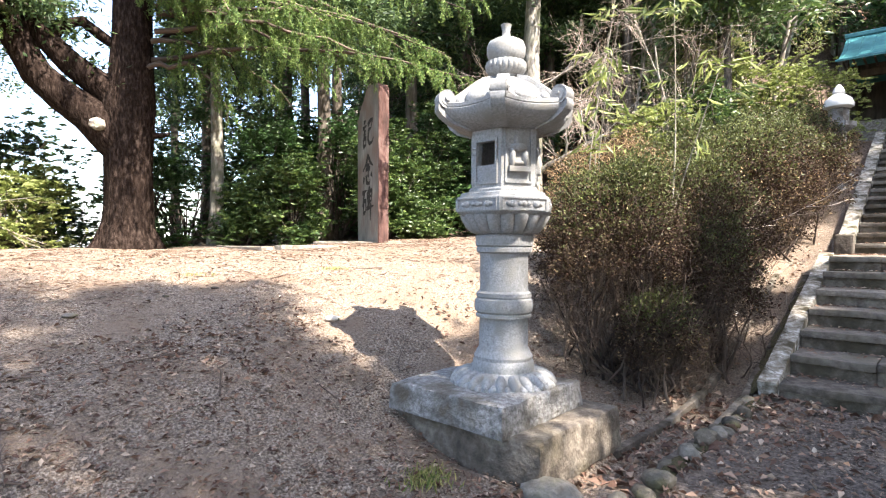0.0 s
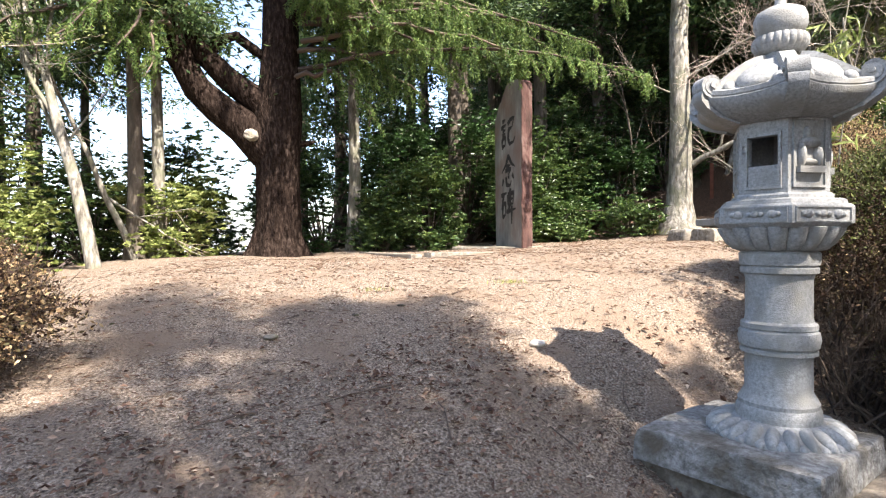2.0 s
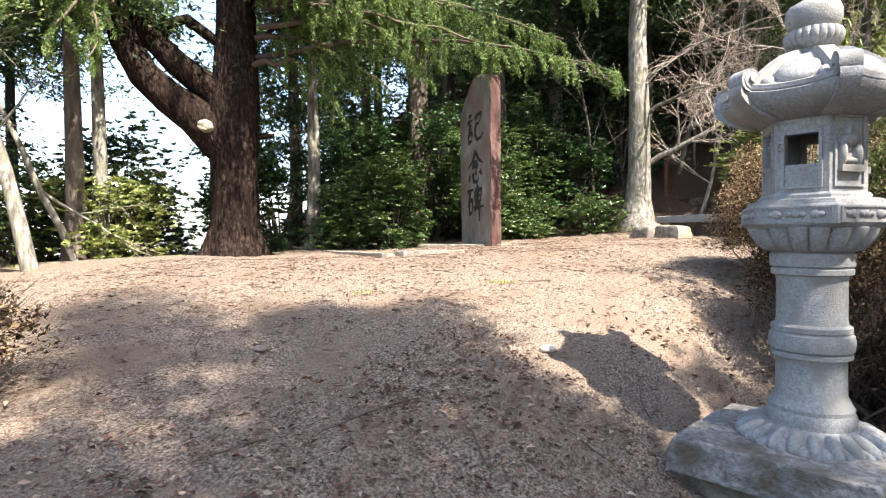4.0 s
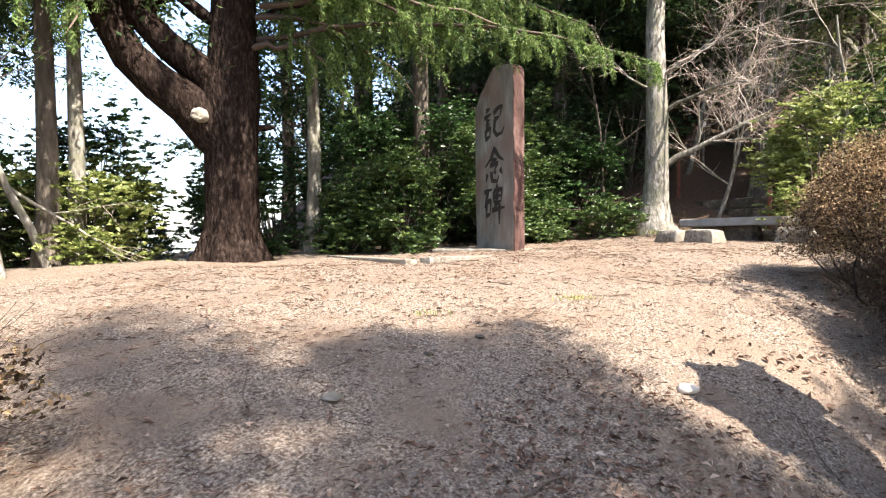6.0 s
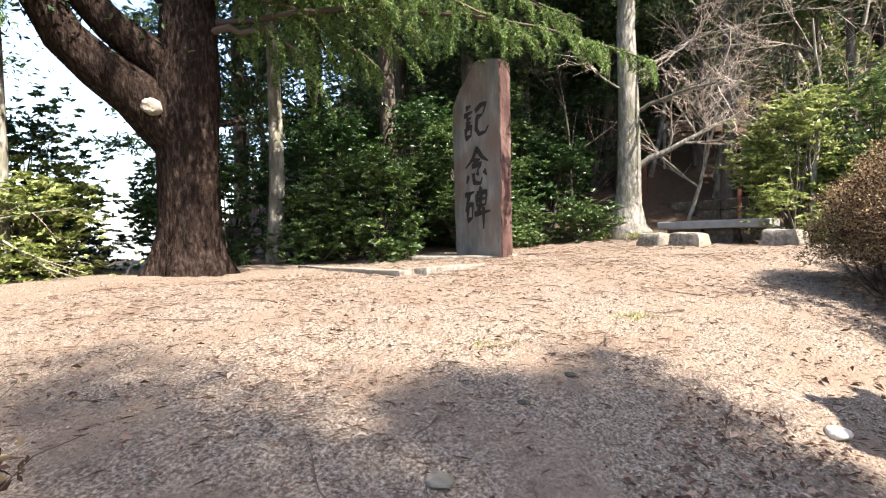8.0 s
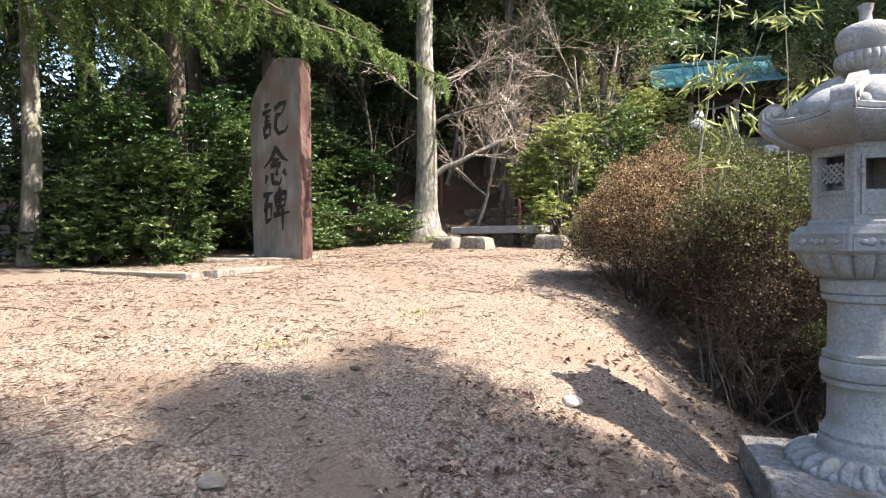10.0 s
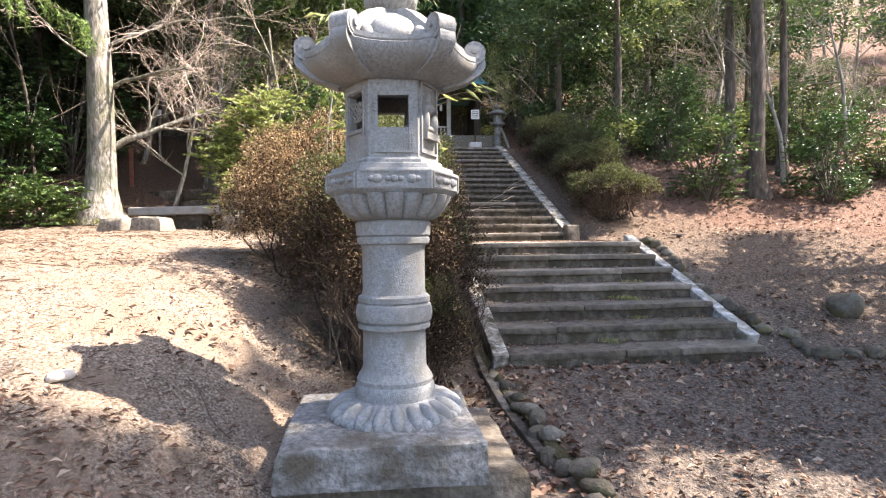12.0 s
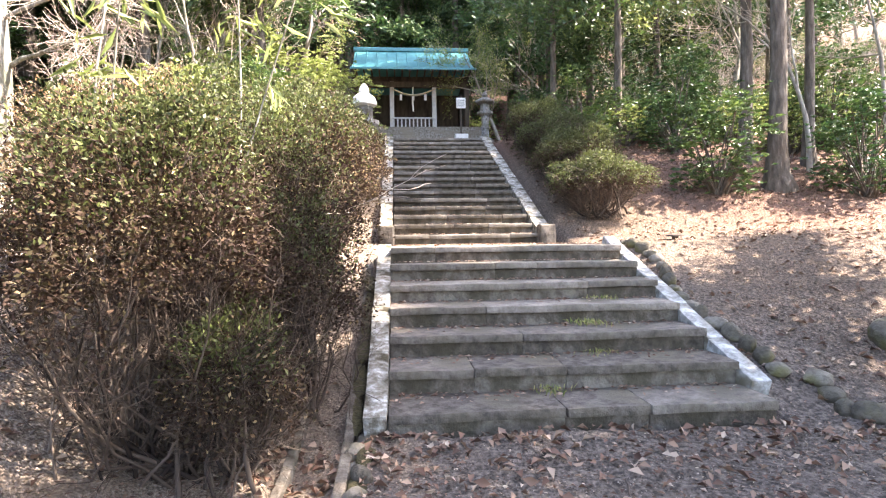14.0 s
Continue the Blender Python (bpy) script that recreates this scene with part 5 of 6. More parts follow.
# shrubs
for i, (x, y, w, h, leaf, n) in enumerate([(6.7, 11.9, 1.5, 2.1, "broad", 15000), (6.0, 12.8, 1.4, 1.5, "broad", 10000), (7.0, 13.8, 2.2, 3.2, "broad_dark", 14000), (9.4, 11.6, 1.8, 3.0, "broad", 15000), (10.3, 11.2, 1.5, 1.0, "broad", 8000),
                                          (11.2, 12.4, 2.4, 3.6, "broad", 16000), (8.6, 15.0, 2.6, 3.6, "broad_dark", 14000), (4.4, 14.6, 1.8, 2.0, "broad_dark", 9000), (11.6, 9.8, 1.2, 0.9, "broad", 5000), (11.9, 5.5, 1.8, 2.6, "yellow", 16000), (13.0, 4.4, 1.8, 3.0, "broad", 9000),
                                          (15.0, 5.6, 2.2, 3.6, "broad", 12000), (16.5, 4.6, 2.4, 3.4, "yellow", 14000), (1.6, 14.4, 1.9, 1.7, "yellow", 10000), (0.2, 15.4, 2.0, 1.8, "broad", 10000), (2.2, 16.0, 2.4, 2.6, "broad_dark", 10000),
                                          (-2.0, 13.0, 2.2, 1.5, "yellow", 8000), (-4.2, 11.5, 2.0, 2.4, "yellow", 9000), (13.0, 11.3, 2.0, 2.4, "broad_dark", 9000), (18.5, 6.0, 2.6, 4.2, "yellow", 12000)]):
    broad_shrub(x, y, w, h, 200 + i, leaf, n, 0.115 if leaf != "broad_dark" else 0.12)


def bare_tree(x, y, h, r, seed, label, bark="bark_grey", twig="twig_pale", d=(0, 0, 1), depth=3, kids=5, group="bare trees", length=None, leaves=0, leaf="yellow", rise=0.03):
    rng = np.random.default_rng(seed)
    out, tips = [], []
    grow((0, 0, -0.15), d, length or h * 0.75, r, depth, rng, out, tips, kids, 0.10, rise, 0.85, 0.58, 0.35)
    big = [s for s in out if s[1][0] > 0.012]
    small = [(p, np.maximum(q, 0.0022)) for p, q in out if q[0] <= 0.012]
    crown = []
    if leaves:
        c, a = scatter_on(tips, leaves, 0.07, rng)
        crown = [leaf_mesh("crown", c, 0.07, M[leaf], rng, 0.42, a, 1.4)]
    return place_tree("bare_tree" if not leaves else "leafy_tree", label, x, y, big, M[bark], crown, 8, small, M[twig], group)


for x, y, h, r, s, dd in ((11.9, 5.2, 6, 0.07, 1, (0.1, 0.15, 1)), (15.4, 7.6, 7, 0.09, 2, (-0.1, -0.1, 1)), (17.0, 6.2, 8, 0.10, 3, (-0.15, 0.05, 1)), (18.8, 8.6, 8, 0.1, 4, (0, 0.1, 1)), (14.0, 8.0, 5, 0.06, 5, (-0.3, -0.3, 1)), (16.4, 7.8, 6, 0.07, 11, (-0.3, -0.3, 1)),
                          (19.5, 4.4, 8, 0.11, 6, (-0.2, 0.2, 1)), (21.5, 5.4, 9, 0.13, 7, (-0.1, 0.3, 1)), (16.4, 9.6, 7, 0.08, 8, (0, -0.2, 1))):
    bare_tree(x, y, h, r, 300 + s, "bare grey deciduous tree with fine tangled twigs", d=dd, depth=3, kids=6)
bare_tree(0.05, 12.2, 8, 0.12, 320, "leaning grey-barked slender tree", "bark_grey", d=(-0.32, 0.05, 1), depth=3, kids=6, leaves=34, leaf="broad")
bare_tree(0.9, 13.6, 7, 0.07, 321, "slender grey-barked tree at the bank edge", "bark_grey", d=(-0.2, 0.1, 1), depth=3, kids=4, leaves=14, leaf="yellow")
bare_tree(-2.2, 11.0, 8, 0.10, 322, "leaning slender tree at the bank edge", "bark_pale", d=(-0.2, -0.05, 1), depth=3, kids=6, leaves=40, leaf="yellow")
for i, (x, y, w, h, leaf) in enumerate([(-1.4, 13.6, 1.8, 2.2, "yellow"), (-3.4, 13.0, 2.0, 2.6, "broad"), (-5.2, 12.6, 2.4, 3.0, "yellow"), (-0.4, 16.5, 2.4, 2.6, "broad_dark"), (-3.0, 16.5, 2.6, 3.0, "broad"), (-5.6, 9.6, 2.2, 2.4, "yellow"), (3.0, 17.0, 1.6, 1.4, "broad")]):
    broad_shrub(x, y, w, h, 640 + i, leaf, 7000, 0.11, "broadleaf shrub at the valley edge", group="shrubs at the valley edge")
for i, (x, y, h) in enumerate([(-2.4, 14.8, 12), (-4.4, 13.6, 11), (-1.2, 18.0, 13)]):
    conifer(x, y, h, 0.14, 94 + i, 0.26, count=16000, spread=2.4, group="trees at the valley edge", label="evergreen tree with hanging dark foliage at the bank edge", leaf="broad" if i < 2 else "conifer", leafsize=0.15)
bare_tree(0.6, 15.0, 4, 0.06, 323, "small twisted bare tree", "bark_dark", "twig", d=(0.5, 0, 1), depth=3, kids=5)
bare_tree(-1.6, 16.0, 5, 0.06, 324, "small twisted bare tree", "bark_dark", "twig", d=(-0.4, 0, 1), depth=3, kids=5)

bare_tree(20.9, -2.3, 5, 0.07, 330, "thin leafy tree beside the shrine roof", "bark_pale", d=(0.05, 0.25, 1), depth=3, kids=6, leaves=24, leaf="yellow")
broad_shrub(18.3, 2.9, 1.8, 2.4, 260, "yellow", 9000, 0.09)
broad_shrub(17.2, 3.6, 2.0, 2.8, 261, "yellow", 9000, 0.09)

# wood on the slope right of the stairs
conifer(13.2, -7.15, 16, 0.20, 41, 0.45, "bark_dark", label="brown-barked conifer with a flaring foot on the leafy slope", flare=1.9, count=16000, group="trees on the slope")
slope_wood = [(15.2, -7.7, 15, 0.17, 0.4), (14.5, -8.9, 13, 0.13, 0.4), (17.5, -5.2, 13, 0.13, 0.15), (20.5, -6.5, 15, 0.17, 0.2), (19.5, -3.8, 12, 0.12, 0.08), (22.5, -4.5, 14, 0.15, 0.05), (24.0, -9.5, 15, 0.17, 0.2), (19.0, -11.0, 14, 0.15, 0.3),
              (27.5, -5.5, 15, 0.17, 0.05), (28, -12, 16, 0.2, 0.1), (23.0, -14.5, 15, 0.17, 0.15), (14.0, -13.0, 14, 0.15, 0.35), (32, -8, 16, 0.2, 0.05), (33, 2, 16, 0.2, 0.05), (30, 6, 16, 0.2, 0.05), (26, 8.5, 15, 0.2, 0.1), (28, -1.5, 14, 0.2, 0.1)]
for i, (x, y, h, r, cf) in enumerate(slope_wood):
    conifer(x, y, h, r, 120 + i, cf if x > 26 else max(cf, 0.3), count=18000 if x > 26 else 10000, spread=2.4, leafsize=0.18, leaf="broad" if i % 3 else "yellow", group="wood on the slope", label="slender evergreen on the wooded slope")
for i, (x, y) in enumerate([(13.0, -5.6), (16.4, -6.4), (18.0, -7.8), (12.4, -8.6), (15.8, -10.5), (20.5, -9.0), (17.0, -3.9), (22, -7)]):
    broad_shrub(x, y, 1.8, 2.2 + 0.3 * (i % 3), 240 + i, "broad_dark" if i % 2 else "broad", 6500, 0.10, "evergreen shrub under the slope trees", group="undergrowth")
for i, (x, y, s) in enumerate([(14.0, -8.5, 1), (13.6, -10.2, 2), (17.8, -9.6, 3), (21.5, -11.5, 4), (24.5, -7.0, 5)]):
    bare_tree(x, y, 7, 0.07, 340 + s, "bare slender tree in the slope wood", "bark_pale", depth=3, kids=5, group="bare trees in the slope wood")
# unseen tall trees added south of the path, their crowns sized to shape its shade
for i, (x, y, h, cf, n, wide) in enumerate([(0.4, -5.7, 16.9, 0.42, 6200, 1.8), (1.2, -5.5, 16.0, 0.60, 4600, 1.5), (0.9, -7.6, 13.7, 0.3, 6000, 1.8), (3.4, -6.2, 13.1, 0.28, 15000, 2.1), (5.4, -6.4, 13.1, 0.28, 17000, 2.5), (7.4, -7.9, 13.0, 0.3, 11000, 2.5),
                                            (-1.8, -5.8, 15.4, 0.34, 17000, 1.8), (-0.7, -6.4, 20.0, 0.5, 3500, 2.2), (-3.1, -5.9, 14.6, 0.28, 20000, 2.4), (-4.9, -5.8, 15.4, 0.28, 22000, 2.4), (-6.8, -6.0, 16.0, 0.28, 22000, 2.5), (-2.4, -8.4, 16.0, 0.28, 14000, 2.5), (-0.6, -8.6, 14.5, 0.28, 12000, 2.5)]):
    conifer(x, y, h, 0.2, 160 + i, cf, count=n, spread=wide, leafsize=0.22, group="trees south of the path", label="unseen evergreen added south of the path to cast shade")

# wooded hillside behind the hall and the slab table: masters repeated at other turns
masters = [conifer(30.0, -16.0, 13, 0.16, 501, 0.12, count=15000, spread=2.6, leafsize=0.22, group="hillside wood", label="evergreen on the wooded hillside"),
           conifer(31.0, 10.0, 15, 0.18, 502, 0.2, count=15000, spread=2.8, leafsize=0.24, leaf="broad_dark", group="hillside wood", label="evergreen on the wooded hillside"),
           bare_tree(27.0, 11.0, 9, 0.11, 503, "bare grey deciduous tree with fine tangled twigs", depth=3, kids=6, group="hillside wood"),
           bare_tree(25.5, -13.0, 9, 0.10, 504, "pale-stemmed thin tree with sparse yellow-green leaves", "bark_pale", depth=3, kids=5, group="hillside wood", leaves=22, leaf="yellow")]
hr = random.Random(8)
for i, (x, y) in enumerate([(26.6, 5.6), (28.4, 3.6), (30.5, 6.4), (32, 1.5), (25.2, 7.2), (31, -2.4), (29.5, 0.4), (27.5, -4.4), (34, 4.5), (24.5, -5.8)]):
    copy_thing(masters[i % 2 if i % 3 else 2], pose(x, y, gz(x, y) - 0.1, 0, 0, 57 * i))
n_hill = 0
while n_hill < 170:
    x, y = hr.uniform(19, 55), hr.uniform(-32, 34)
    if 19 < x < 27.5 and -4.5 < y < 4.6:
        continue
    if x < 26 and -12 < y < 9 and hr.random() < 0.7:
        continue
    n_hill += 1
    copy_thing(hr.choice(masters[:2] if hr.random() < 0.4 else masters[2:]), pose(x, y, gz(x, y) - 0.1, 0, 0, hr.uniform(0, 360)))

under = [broad_shrub(24.0, -11.0, 1.6, 1.3, 601, "broad", 3500, 0.10, "low evergreen undergrowth shrub", group="undergrowth"),
         broad_shrub(21.0, 14.0, 1.5, 1.0, 602, "yellow", 2500, 0.09, "low yellow-green undergrowth shrub", group="undergrowth"),
         bare_tree(22.0, -9.5, 2.6, 0.02, 603, "thin bare grey sapling stems", depth=2, kids=7, group="saplings", length=2.2)]
n_low = 0
while n_low < 330:
    x, y = (hr.uniform(12, 36), hr.uniform(-26, 22)) if n_low % 2 else (hr.uniform(15, 27), hr.uniform(8, 20) if n_low % 4 else hr.uniform(-14, -5))
    if (-4.2 < y < 8.4 and x < 26) or (x < 17 and -9 < y < 11) or (x < 21 and 5 < y < 10.5):
        continue
    n_low += 1
    copy_thing(under[hr.choice((0, 1, 2, 2))], pose(x, y, gz(x, y) - 0.05, 0, 0, hr.uniform(0, 360)))

# dark understorey behind the monument and on the slope behind the slab table
dense = [broad_shrub(13.4, 15.2, 2.6, 3.8, 611, "broad_dark", 7000, 0.13, "tall dark evergreen understorey bush", group="dark understorey", low=0.1),
         broad_shrub(16.0, 15.6, 2.8, 3.2, 612, "conifer", 7000, 0.13, "tall dark evergreen understorey bush", group="dark understorey", low=0.1),
         bare_tree(15.4, 13.6, 6, 0.06, 613, "thin dark bare tree in the shaded wood", "bark_dark", "twig", depth=3, kids=5, group="dark understorey")]
for i, (x, y) in enumerate([(9.2, 13.4), (10.6, 13.2), (12.6, 12.2), (13.6, 10.9), (14.4, 12.2), (15.2, 10.9), (12.0, 15.4), (10.2, 16.4), (14.8, 14.4), (16.4, 12.8), (17.8, 12.0), (16.4, 16.9), (18.6, 14.2),
                            (8.0, 17.2), (11.8, 18.6), (14.0, 19.6), (19.9, 12.6), (20.8, 10.8), (7.2, 15.4), (5.6, 15.2), (9.8, 14.6), (13.6, 13.4), (17.0, 14.0)]):
    copy_thing(dense[(0, 1, 0, 2, 1)[i % 5]], pose(x, y, gz(x, y) - 0.1, 0, 0, 71 * i))

for i in range(44):
    x, y = 22 + 2.1 * (i % 7) + hr.uniform(-0.9, 0.9), 9.5 + 3.0 * (i // 7) + hr.uniform(-1, 1)
    copy_thing(dense[i % 2], pose(x, y, gz(x, y) - 0.1, 0, 0, hr.uniform(0, 360)))
    if i % 3 == 0:
        copy_thing(masters[i % 2], pose(x + 1, y + 1, gz(x + 1, y + 1) - 0.1, 0, 0, hr.uniform(0, 360)))

# bamboo by the stairs
bam = thing("bamboo_clump", "thin yellow-green bamboo canes with long leaves behind the azaleas", "bamboo", (5.1, 2.95, gz(5.1, 2.95)))
rng = np.random.default_rng(77)
canes, tips = [], []
for k in range(5):
    o = np.array([rng.uniform(-0.45, 0.45), rng.uniform(-0.4, 0.4), 0])
    p, r = limb(o, (rng.normal(0, 0.1), rng.normal(0, 0.1), 1), rng.uniform(3.6, 4.8), 0.013, rng, 9, 0.05, 0.0, 0.7)
    canes.append((p, r))
    for b in range(8):
        i = rng.integers(6, 9)
        pp, rd = limb(p[i], (rng.normal(), rng.normal(), 0.2), rng.uniform(0.3, 0.6), 0.003, rng, 4, 0.1, -0.12)
        canes.append((pp, rd))
        tips.append(pp)
attach(new("cane_clump", mesh_from("canes", *tubes(canes, 5), M["bark_pale"], True)), bam)
c, a = scatter_on(tips, 7, 0.04, rng)
attach(new("foliage", leaf_mesh("leaves", c, 0.2, M["yellow"], rng, 0.16, a + [0, 0, -0.5], 0.9)), bam, kind="stuff")


# ---- shrine hall at the head of the stairs ----
def shrine():
    root = thing("shrine_hall", "small dark timber shrine hall with a green metal roof", "shrine", (22.0, 0.75, 5.25))
    def add(name, bm, m, label=""):
        return part(name, bm, M[m], root, label)
    add("stone_base", block(5.0, 5.0, 0.95, (2.0, 0, -0.95), 0.03), "concrete", "low stone platform")
    for y in (0.78, -0.78, 2.0, -2.0):
        add("front_post", block(0.16, 0.16, 2.05, (0.1, y, 0), 0.015), "post_pale" if abs(y) < 1 else "wood_dark", "square timber post")
    add("back_wall", block(0.12, 3.9, 2.1, (2.2, 0, 0), 0.01), "wood_dark", "dark board wall")
    for y in (-1.95, 1.95):
        add("side_wall", block(2.0, 0.1, 2.1, (1.2, y, 0), 0.01), "wood_dark", "dark board wall")
    add("lintel", block(0.2, 4.3, 0.24, (0.1, 0, 1.8), 0.02), "wood_dark", "carved cross beam")
    add("frieze", block(0.14, 4.1, 0.2, (0.12, 0, 2.06), 0.01), "wood_dark")
    for k in range(11):
        add("rail_baluster", block(0.05, 0.05, 0.42, (-0.12, -0.72 + 0.144 * k, 0), 0.005), "post_pale")
    add("rail", block(0.07, 1.6, 0.06, (-0.12, 0, 0.42), 0.01), "post_pale", "pale low offering rail")
    add("offering_box", block(0.5, 1.0, 0.45, (0.6, 0, 0), 0.02), "wood_dark", "slatted wooden offering box")
    cord = tubes([(np.array([(-0.02, 0.0, 1.8), (-0.03, 0.02, 1.2), (-0.02, 0, 0.75)]), np.array([0.022, 0.03, 0.03]))], 8)
    attach(new("bell_cord", mesh_from("bell_cord", *cord, M["plaster"], True)), root, "white bell cord")
    t = np.linspace(0, 1, 15)
    rp = np.stack([np.full(15, -0.05), -0.8 + 1.6 * t, 1.72 - 0.28 * np.sin(np.pi * t)], 1)
    attach(new("straw_rope", mesh_from("straw_rope", *tubes([(rp, 0.02 + 0.025 * np.sin(np.pi * t))], 8), M["rope"], True)), root, "sagging straw rope")
    for y in (-0.45, 0, 0.45):
        add("paper_streamer", block(0.01, 0.09, 0.26, (-0.06, y, 1.22), 0.0), "plaster")
    # roof: two slopes with ribs and a ridge
    bm = bmesh.new()
    prof = [(-1.15, 2.16), (-0.4, 2.44), (0.5, 2.98), (1.3, 3.66), (1.5, 3.84), (1.7, 3.66), (2.5, 2.98), (3.4, 2.44), (4.1, 2.16)]
    rows = []
    for y in (-2.2, 2.2):
        rows.append([[bm.verts.new((x, y, z + dz)) for x, z in prof] for dz in (0, 0.07)])
    for a, b in zip(range(len(prof) - 1), range(1, len(prof))):
        bm.faces.new((rows[0][1][a], rows[0][1][b], rows[1][1][b], rows[1][1][a]))
        bm.faces.new((rows[0][0][b], rows[0][0][a], rows[1][0][a], rows[1][0][b]))
        for s in (0, 1):
            bm.faces.new((rows[s][0][a], rows[s][0][b], rows[s][1][b], rows[s][1][a]))
    bm.faces.new((rows[0][0][0], rows[0][1][0], rows[1][1][0], rows[1][0][0]))
    bm.faces.new((rows[0][0][-1], rows[1][0][-1], rows[1][1][-1], rows[0][1][-1]))
    bmesh.ops.recalc_face_normals(bm, faces=bm.faces[:])
    add("roof", bm, "roof_green", "green sheet roof")
    for k in range(12):
        y = -2.1 + 4.2 * k / 11
        pts = np.array([(x, y, z + 0.075) for x, z in prof])
        attach(new("roof_rib", mesh_from("roof_rib", *tubes([(pts, np.full(len(pts), 0.025))], 5), M["roof_green"], True)), root)
    add("ridge", block(0.24, 4.5, 0.18, (1.5, 0, 3.86), 0.03), "roof_green", "ridge cap")
    for k in range(16):
        add("rafter", block(1.1, 0.05, 0.07, (-0.55, -2.0 + 4.0 * k / 15, 2.1), 0.005), "wood_dark")
    root.scale = (1, 1, 0.86)
    return root


hall = shrine()


def old_lantern(x, y, z, h, label, cap="granite_mossy"):
    root = thing("stone_lantern", label, "stone lantern", (x, y, z), group="lanterns at the shrine")
    s = h / 1.75
    dome = cap == "plaster"
    for name, prof, m in (("base", [(0.3, -0.15), (0.3, 0.12), (0.2, 0.2)], "granite_mossy"), ("shaft", [(0.13, 0.18), (0.12, 0.5), (0.15, 0.52), (0.15, 0.58), (0.12, 0.6), (0.13, 0.95)], "granite_mossy"),
                          ("platform", [(0.14, 0.93), (0.27, 1.02), (0.27, 1.1)], "granite_mossy"), ("firebox", [(0.16, 1.1), (0.16, 1.36)], "granite_mossy"), ("roof", [(0.16, 1.35), (0.23, 1.38), (0.235, 1.43), (0.20, 1.52), (0.10, 1.60)] if dome else [(0.18, 1.35), (0.34, 1.40), (0.34, 1.45), (0.22, 1.52), (0.1, 1.58)], cap),
                          ("jewel", [(0.06, 1.57), (0.10, 1.64), (0.07, 1.72), (0.02, 1.78)], cap)):
        ob = part(name, lathe([(r * s, zz * s) for r, zz in prof], 6 if name in ("platform", "firebox") or (name == "roof" and not dome) else 20, phase=radians(30)), M[m], root)
        shade(ob.data, 30)
    return root


old_lantern(20.0, -1.6, gz(20, -1.6), 1.75, "weathered dark stone lantern at the head of the stairs")
# plaster white on this cap stands in for sun on the stone
old_lantern(15.0, 2.15, gz(15.0, 2.15), 2.3, "stone lantern above the azaleas, sunlight painted white on its cap", "plaster")
sg = thing("notice_board", "small white notice board on a pale plinth", "sign", (20.6, -0.85, gz(20.6, -0.85)))
part("plinth", block(0.4, 0.45, 0.4, (0, 0, -0.05), 0.02), M["plaster"], sg)
part("post", block(0.05, 0.05, 1.4, (0, 0, 0.3), 0.005), M["wood_dark"], sg)
part("board", block(0.04, 0.32, 0.36, (-0.04, 0, 1.25), 0.008), M["plaster"], sg)
for k in range(4):
    part("text_bar", block(0.004, 0.24, 0.02, (-0.064, 0, 1.32 + 0.065 * k), 0.0), M["ink"], sg)

# ---- ground scatter: dry leaves, gravel, twigs, grass ----
rng = np.random.default_rng(9)


def ground_points(n, x0, x1, y0, y1, keep):
    p = np.stack([rng.uniform(x0, x1, n), rng.uniform(y0, y1, n)], 1)
    p = p[rng.uniform(0, 1, n) < keep(p[:, 0], p[:, 1])]
    return np.column_stack([p, ground_z(p[:, 0], p[:, 1])])


def patchy(x, y):
    return 0.5 + 0.5 * np.sin(1.3 * x + 1.9 * np.sin(0.9 * y)) * np.sin(1.1 * y + 1.4 * np.sin(0.7 * x))


c = ground_points(330000, -5, 20, -8, 12, lambda x, y: np.clip(0.16 + 0.5 * patchy(x, y) ** 2 + 0.35 * smooth(0.6, -0.1, np.abs(y - 2.2) - 0.6) + 0.55 * smooth(-2.0, -3.0, y) - 0.12 * smooth(4, 6, 0.42 * x + 0.9 * y), 0.02, 1) * (1 - smooth(-1.7, -1.6, y) * smooth(1.65, 1.55, y) * (x > 5.3)))
c[:, 2] += 0.006
litter = new("fallen_leaves", leaf_mesh("fallen_leaves", c, 0.024, M["litter"], rng, 0.5, rng.normal(0, 1, (len(c), 3)) * [1, 1, 0.1], 0.1, 0.3, up=4.0))
tagged(litter, "scattered brown dry leaves on the soil", "fallen leaves", kind="stuff")
sp = []
for x, z in FLIGHT1 + [(9.1, 1.04), (9.7, 1.04), (10.3, 1.04), (10.8, 1.04)] + FLIGHT2[:8]:
    n = 170
    sp.append(np.column_stack([x + 0.1 + 0.4 * rng.beta(3, 1, n), rng.uniform(-1.5, 1.45, n), np.full(n, z + 0.018)]))
c = np.concatenate(sp)
tagged(new("fallen_leaves", leaf_mesh("fallen_leaves", c, 0.05, M["litter"], rng, 0.5, rng.normal(0, 1, (len(c), 3)) * [1, 1, 0.1], 0.1, 0.5, up=3.0)), "dry leaves lying on the stone steps", "fallen leaves", kind="stuff")
c = ground_points(95000, -4, 8, -4, 10.5, lambda x, y: 0.35 + 0.5 * smooth(1.6, 0.5, y))
me = leaf_mesh("gravel", c, 0.014, M["pebble"], rng, 0.8, rng.normal(0, 1, (len(c), 3)) * [1, 1, 0.3], 0.1, 1.6, up=2.0)
tagged(new("gravel", me), "fine gravel and grit trodden into the earth", "gravel", kind="stuff")

